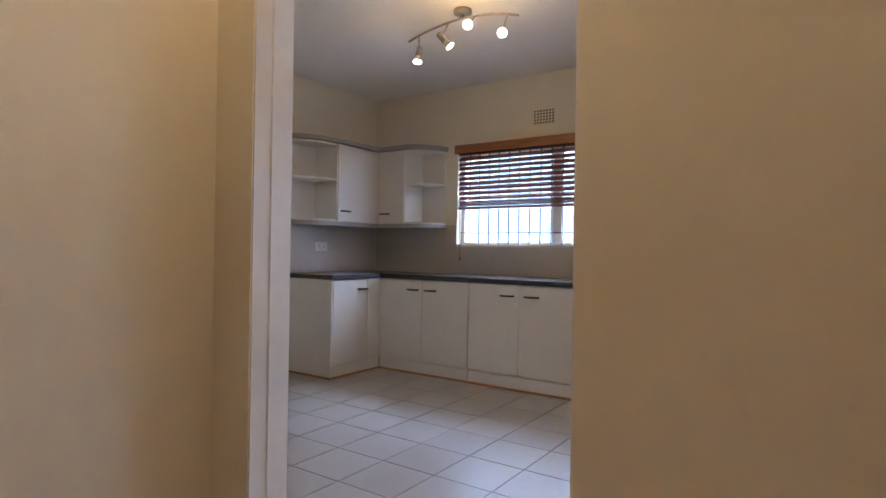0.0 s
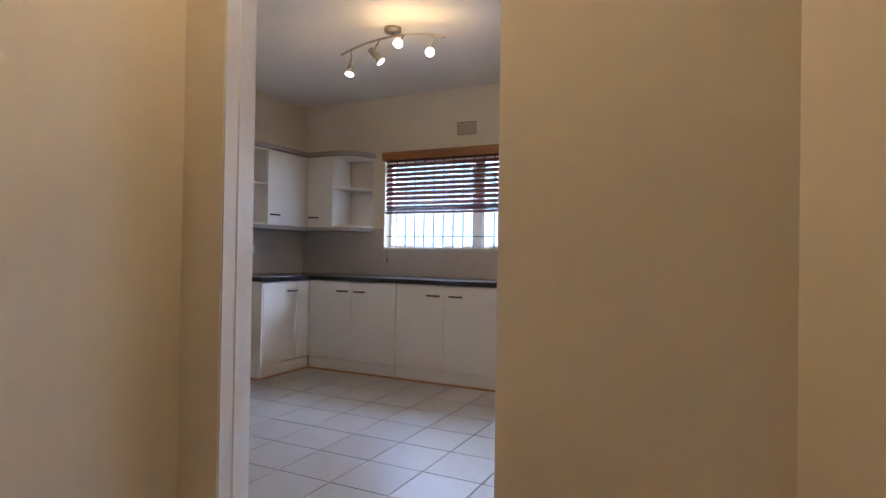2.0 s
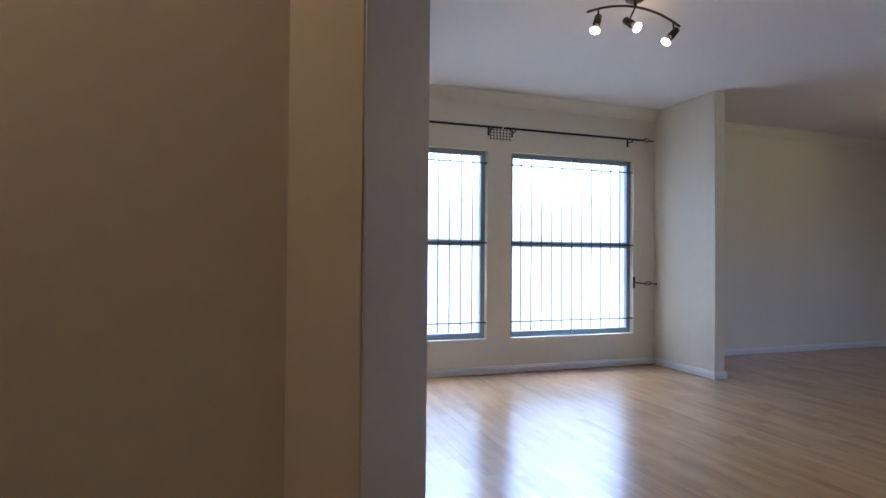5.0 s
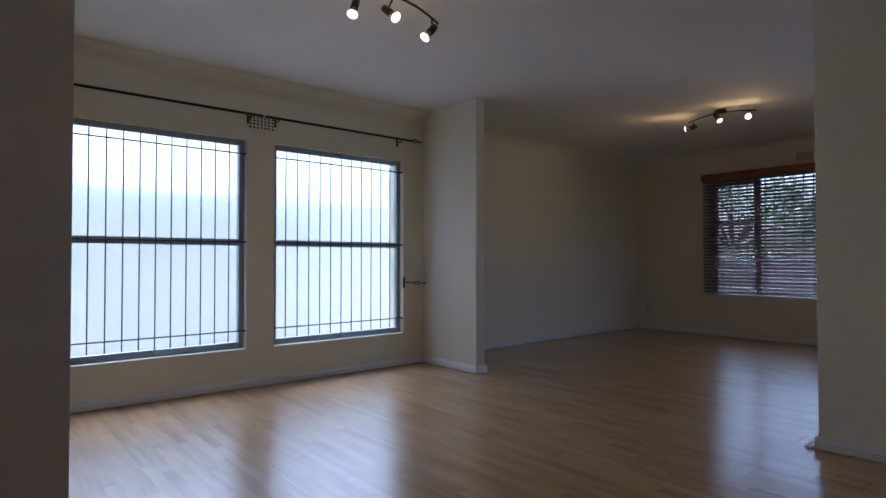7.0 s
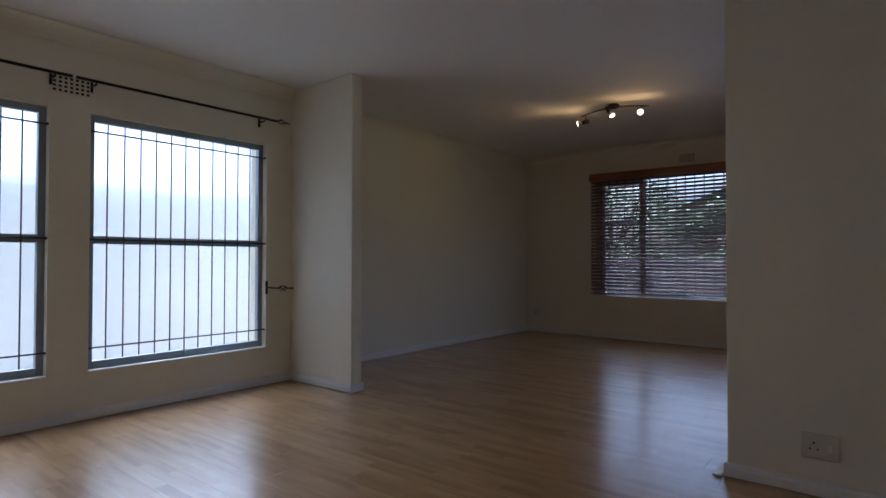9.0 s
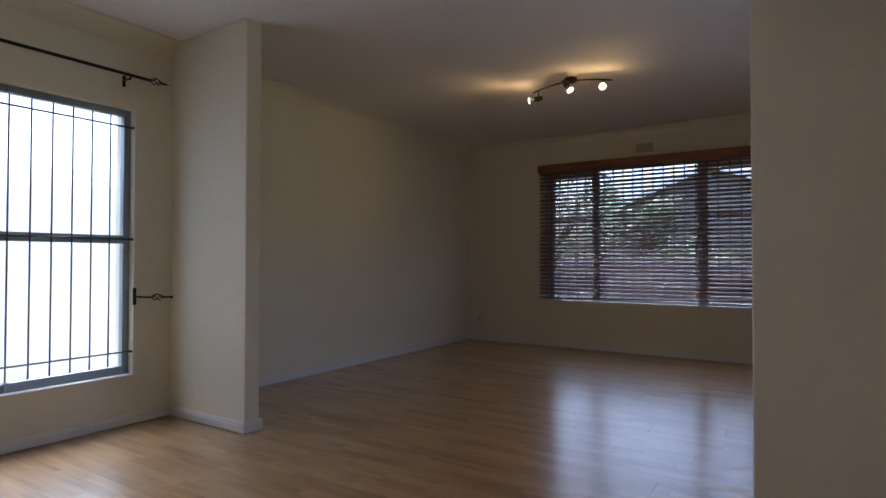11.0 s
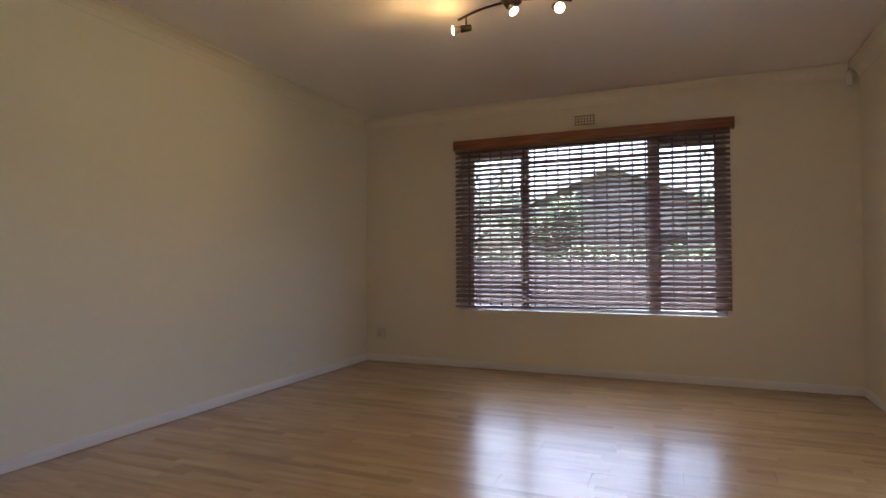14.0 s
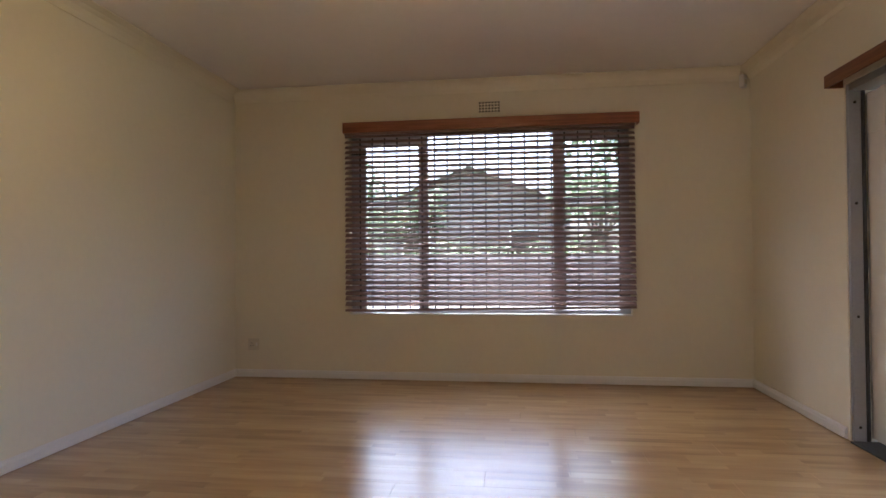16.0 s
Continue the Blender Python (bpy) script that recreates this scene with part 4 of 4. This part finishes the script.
def house(label, x, y, rz, length, depth, eave, ridge, wall_mat, windows, roof_mat=ROOF, roof_label="dark tiled roof slope"):
    """A plain gabled house; the gable faces local -x."""
    h = thing("house", label, "house", m=pose(x, y, -0.16, 0, 0, rz))
    bm = bmesh.new()
    v = [bm.verts.new(p) for p in ((0, -depth / 2, 0), (0, depth / 2, 0), (0, depth / 2, eave), (0, 0, ridge), (0, -depth / 2, eave))]
    w = [bm.verts.new((q.co.x + length, q.co.y, q.co.z)) for q in v]
    bm.faces.new(v), bm.faces.new(w[::-1])
    for i in range(5):
        bm.faces.new((v[i], w[i], w[(i + 1) % 5], v[(i + 1) % 5]))
    bmesh.ops.recalc_face_normals(bm, faces=bm.faces)
    part("wall", bm, wall_mat, h)
    for s in (-1, 1):
        slope = math.hypot(depth / 2 + 0.4, (ridge - eave) * (depth / 2 + 0.4) / (depth / 2))
        ang = math.atan2(ridge - eave, depth / 2)
        m = Matrix.Translation((0, 0, ridge + 0.06)) @ Matrix.Rotation(-s * ang, 4, "X")
        bm = bmesh.new()
        box(bm, -0.4, length + 0.4, 0 if s > 0 else -slope, slope if s > 0 else 0, 0, 0.09, 0, m)
        part("roof", bm, roof_mat, h, roof_label)
        bm = bmesh.new()
        box(bm, -0.44, -0.405, 0 if s > 0 else -slope, slope if s > 0 else 0, -0.12, 0.1, 0, m)
        part("bargeboard", bm, GLOSS_WHITE, h, "white bargeboard")
    for (a, z) in windows:
        win = part("window", block(-0.03, -0.001, a - 0.6, a + 0.6, z, z + 1.2, 0.005), GLOSS_WHITE, h)
        part("pane", block(-0.036, -0.031, a - 0.53, a + 0.53, z + 0.07, z + 1.13), DARK, win, "dark window glass")
    return h


house("brick house with a dark gabled roof across the garden", 27.0, 4.2, 0, 9, 8.0, 3.4, 5.0, BRICK, ((-2.2, 1.2), (2.2, 1.2)))
house("pale plastered neighbouring house behind the kitchen", -4.6, 14.0, 82, 9, 7, 2.6, 4.4, HOUSE_PLASTER, (), PALE_ROOF, "pale sheet metal roof slope")

fence = thing("palisade_fence", "grey steel palisade fence outside the kitchen", "fence")
pm = None
for i in range(34):
    if pm is None:
        o = part("pale", block(-0.016, 0.016, -0.006, 0.006, -0.16, 1.62, 0.003), ALU, fence)
        pm = o.data
    else:
        o = new("pale", pm)
        o.parent = fence
    o.location = (-5.0 + i * 0.125, 7.6, 0)
for z in (0.3, 1.3):
    part("rail", block(-5.1, -0.75, 7.607, 7.64, z, z + 0.04), ALU, fence)

gw = tagged(new("wall_garden"), "red face-brick garden wall across the lawn", kind="structure")
part("mortar_core", block(19.05, 19.2, -9, 14, -0.16, 1.12), MORTAR, gw)
bm_v, bm_f = [], []
for r in range(15):
    z = -0.155 + r * 0.085
    for k in range(95):
        y = -9 + k * 0.242 + (0.121 if r % 2 else 0)
        b = len(bm_v)
        x0 = 19.035 + 0.004 * ((k * 7 + r * 3) % 3)
        bm_v += [(x0, y, z), (19.05, y, z), (19.05, y + 0.23, z), (x0, y + 0.23, z), (x0, y, z + 0.075), (19.05, y, z + 0.075), (19.05, y + 0.23, z + 0.075), (x0, y + 0.23, z + 0.075)]
        bm_f += [(b, b + 3, b + 7, b + 4), (b, b + 4, b + 5, b + 1), (b + 3, b + 2, b + 6, b + 7), (b + 4, b + 7, b + 6, b + 5), (b, b + 1, b + 2, b + 3)]
me = bpy.data.meshes.new("bricks")
me.from_pydata(bm_v, [], bm_f)
me.materials.append(BRICK)
o = tagged(new("bricks", me), kind="stuff")
o.parent = gw


def leaf_cloud(bm, rnd, centre, radius, count, size):
    """Many small crossed leaf blades scattered through an uneven volume."""
    c = Vector(centre)
    for _ in range(count):
        d = Vector((rnd.gauss(0, 1), rnd.gauss(0, 1), rnd.gauss(0, 1))).normalized() * radius * rnd.uniform(0.35, 1.0)
        p = c + Vector((d.x, d.y, d.z * 0.8))
        u = Vector((rnd.gauss(0, 1), rnd.gauss(0, 1), rnd.gauss(0, 1))).normalized()
        v = u.orthogonal().normalized()
        s = size * rnd.uniform(0.6, 1.3)
        q = [bm.verts.new(p + a) for a in (-u * s, v * s * 0.45, u * s, -v * s * 0.45)]
        bm.faces.new(q)


def tree(label, x, y, height, spread, seed, leaves=2600, leaf=0.11):
    rnd = random.Random(seed)
    t = thing("tree", label, "tree", "garden trees", pose(x, y, -0.16))
    trunk = bmesh.new()
    fork = height * 0.38
    tube([(0, 0, -0.05), (0.04, 0.02, fork * 0.5), (0.0, 0.06, fork)], [0.17, 0.13, 0.10], 9, trunk)
    tips = []
    for i in range(8):
        a = i * 2.4 + rnd.uniform(-0.4, 0.4)
        r = spread * rnd.uniform(0.45, 0.9)
        top = Vector((r * math.cos(a), r * math.sin(a), height * rnd.uniform(0.6, 0.98)))
        base = Vector((0, 0.05, fork * rnd.uniform(0.75, 1.0)))
        mid = base.lerp(top, 0.5) + Vector((0, 0, 0.12 * height * rnd.random()))
        tube([base, mid, top], [0.065, 0.04, 0.012], 6, trunk)
        tips += [top, mid.lerp(top, 0.5)]
    part("trunk", trunk, BARK, t)
    crown = bmesh.new()
    for p in tips:
        leaf_cloud(crown, rnd, p, spread * rnd.uniform(0.28, 0.45), leaves // len(tips), leaf)
    part("crown", crown, LEAVES, t, "loose green crown with gaps")
    return t


tree("broad leafy garden tree", 21.5, 8.6, 4.4, 2.3, 3)
tree("leafy garden tree with an open crown", 24.0, 6.0, 3.4, 1.5, 5)
tree("tall leafy garden tree", 16.5, -0.6, 5.8, 2.0, 8)
tree("leafy garden tree with an open crown", 24.0, -0.6, 4.4, 1.8, 11)
tree("leafy shrub-like tree by the garden wall", 18.0, 9.5, 4.2, 2.2, 17)

hedge_rnd = random.Random(4)
hb = bmesh.new()
for i in range(42):
    leaf_cloud(hb, hedge_rnd, (19.9 + hedge_rnd.uniform(-0.2, 0.2), -7 + i * 0.42, 0.95 + hedge_rnd.uniform(-0.15, 0.45)), 0.5, 90, 0.08)
tagged(link("hedge", hb, LEAVES), "loose green hedge along the garden wall", "hedge", kind="stuff")

# ---------------------------------------------------------------- floors, laid last
setting("floor", prism([(-1.15, -2.05), (2.1, -2.05), (2.1, -0.3), (4.6, -0.3), (4.6, 0.2), (9.1, 0.2), (9.1, 5.0), (0.88, 5.0), (0.70, 1.18), (-1.0, 1.16)], -0.10, 0.004), UNDERLAY, "warm oak laminate floor through hall, dining and living areas")
floor_ob = bpy.data.objects["floor"]
board = bmesh.new()
box(board, 0.0002, 0.1988, 0.0002, 1.1992, 0.004, 0.012)
bm = board
es = [e for e in bm.edges if all(v.co.z > 0.011 for v in e.verts)]
bmesh.ops.bevel(bm, geom=es, offset=0.0003, segments=1, affect="EDGES", profile=0.5)
bme = bpy.data.meshes.new("plank")
bm.to_mesh(bme)
bm.free()
bme.materials.append(OAK)
cuts = {}


def plank(x, y, length):
    """One laminate board from y on; shorter pieces share a mesh for each length."""
    key = round(length, 2)
    if key > 1.19:
        me = bme
    elif key in cuts:
        me = cuts[key]
    else:
        b = bmesh.new()
        box(b, 0.0004, 0.1986, 0.0004, key - 0.0014, 0.004, 0.012)
        me = bpy.data.meshes.new("plank")
        b.to_mesh(me)
        b.free()
        me.materials.append(OAK)
        cuts[key] = me
    o = new("plank", me)
    o.parent, o.location = floor_ob, (x, y, 0)


def lay(x0, x1, y0, y1):
    i = round(x0 / 0.199)
    while i * 0.199 < x1 - 0.05:
        x = i * 0.199
        y = y0 - (i * 0.43) % 1.2
        while y < y1:
            a, b = max(y, y0), min(y + 1.2, y1)
            if b - a > 0.04:
                plank(x, a, b - a)
            y += 1.2
        i += 1


lay(0.796, 4.577, -0.30, 4.75)
lay(4.577, 9.06, 0.25, 4.92)
lay(-1.194, 0.796, -2.0, 1.06)
lay(0.796, 2.10, -2.0, -0.31)

setting("floor_kitchen", prism([(-0.7, -3.3), (3.3, -3.01), (3.52, -2.7), (3.52, 0.6), (-0.7, 0.6)], -0.10, 0.000), GROUT, "glossy pale square tile floor of the kitchen", KITCHEN)
kf = bpy.data.objects["floor_kitchen"]
tb = bmesh.new()
box(tb, 0.003, 0.3255, 0.003, 0.3295, -0.004, 0.003)
bmesh.ops.bevel(tb, geom=[e for e in tb.edges if all(v.co.z > 0.002 for v in e.verts)], offset=0.0015, segments=1, affect="EDGES", profile=0.5)
tme = bpy.data.meshes.new("tile")
tb.to_mesh(tme)
tb.free()
tme.materials.append(TILE)
trnd = random.Random(2)
for i in range(-5, 8):
    for j in range(-8, 3):
        o = new("tile", tme)
        o.parent = kf
        o.matrix_local = Matrix.LocRotScale((1.545 + (i - 3) * 0.3285 + 0.3285, -1.42 + (j + 4) * 0.3325 - 0.3325, trnd.uniform(-0.0006, 0.0006)), Euler((radians(trnd.uniform(-0.03, 0.03)), radians(trnd.uniform(-0.03, 0.03)), 0)), None)
setting("trim_threshold", prism([(-0.845, 1.05), (-0.09, 1.112), (-0.085, 1.15), (-0.85, 1.09)], 0.004, 0.016), ALU_DOOR, "thin metal threshold strip under the kitchen doorway")
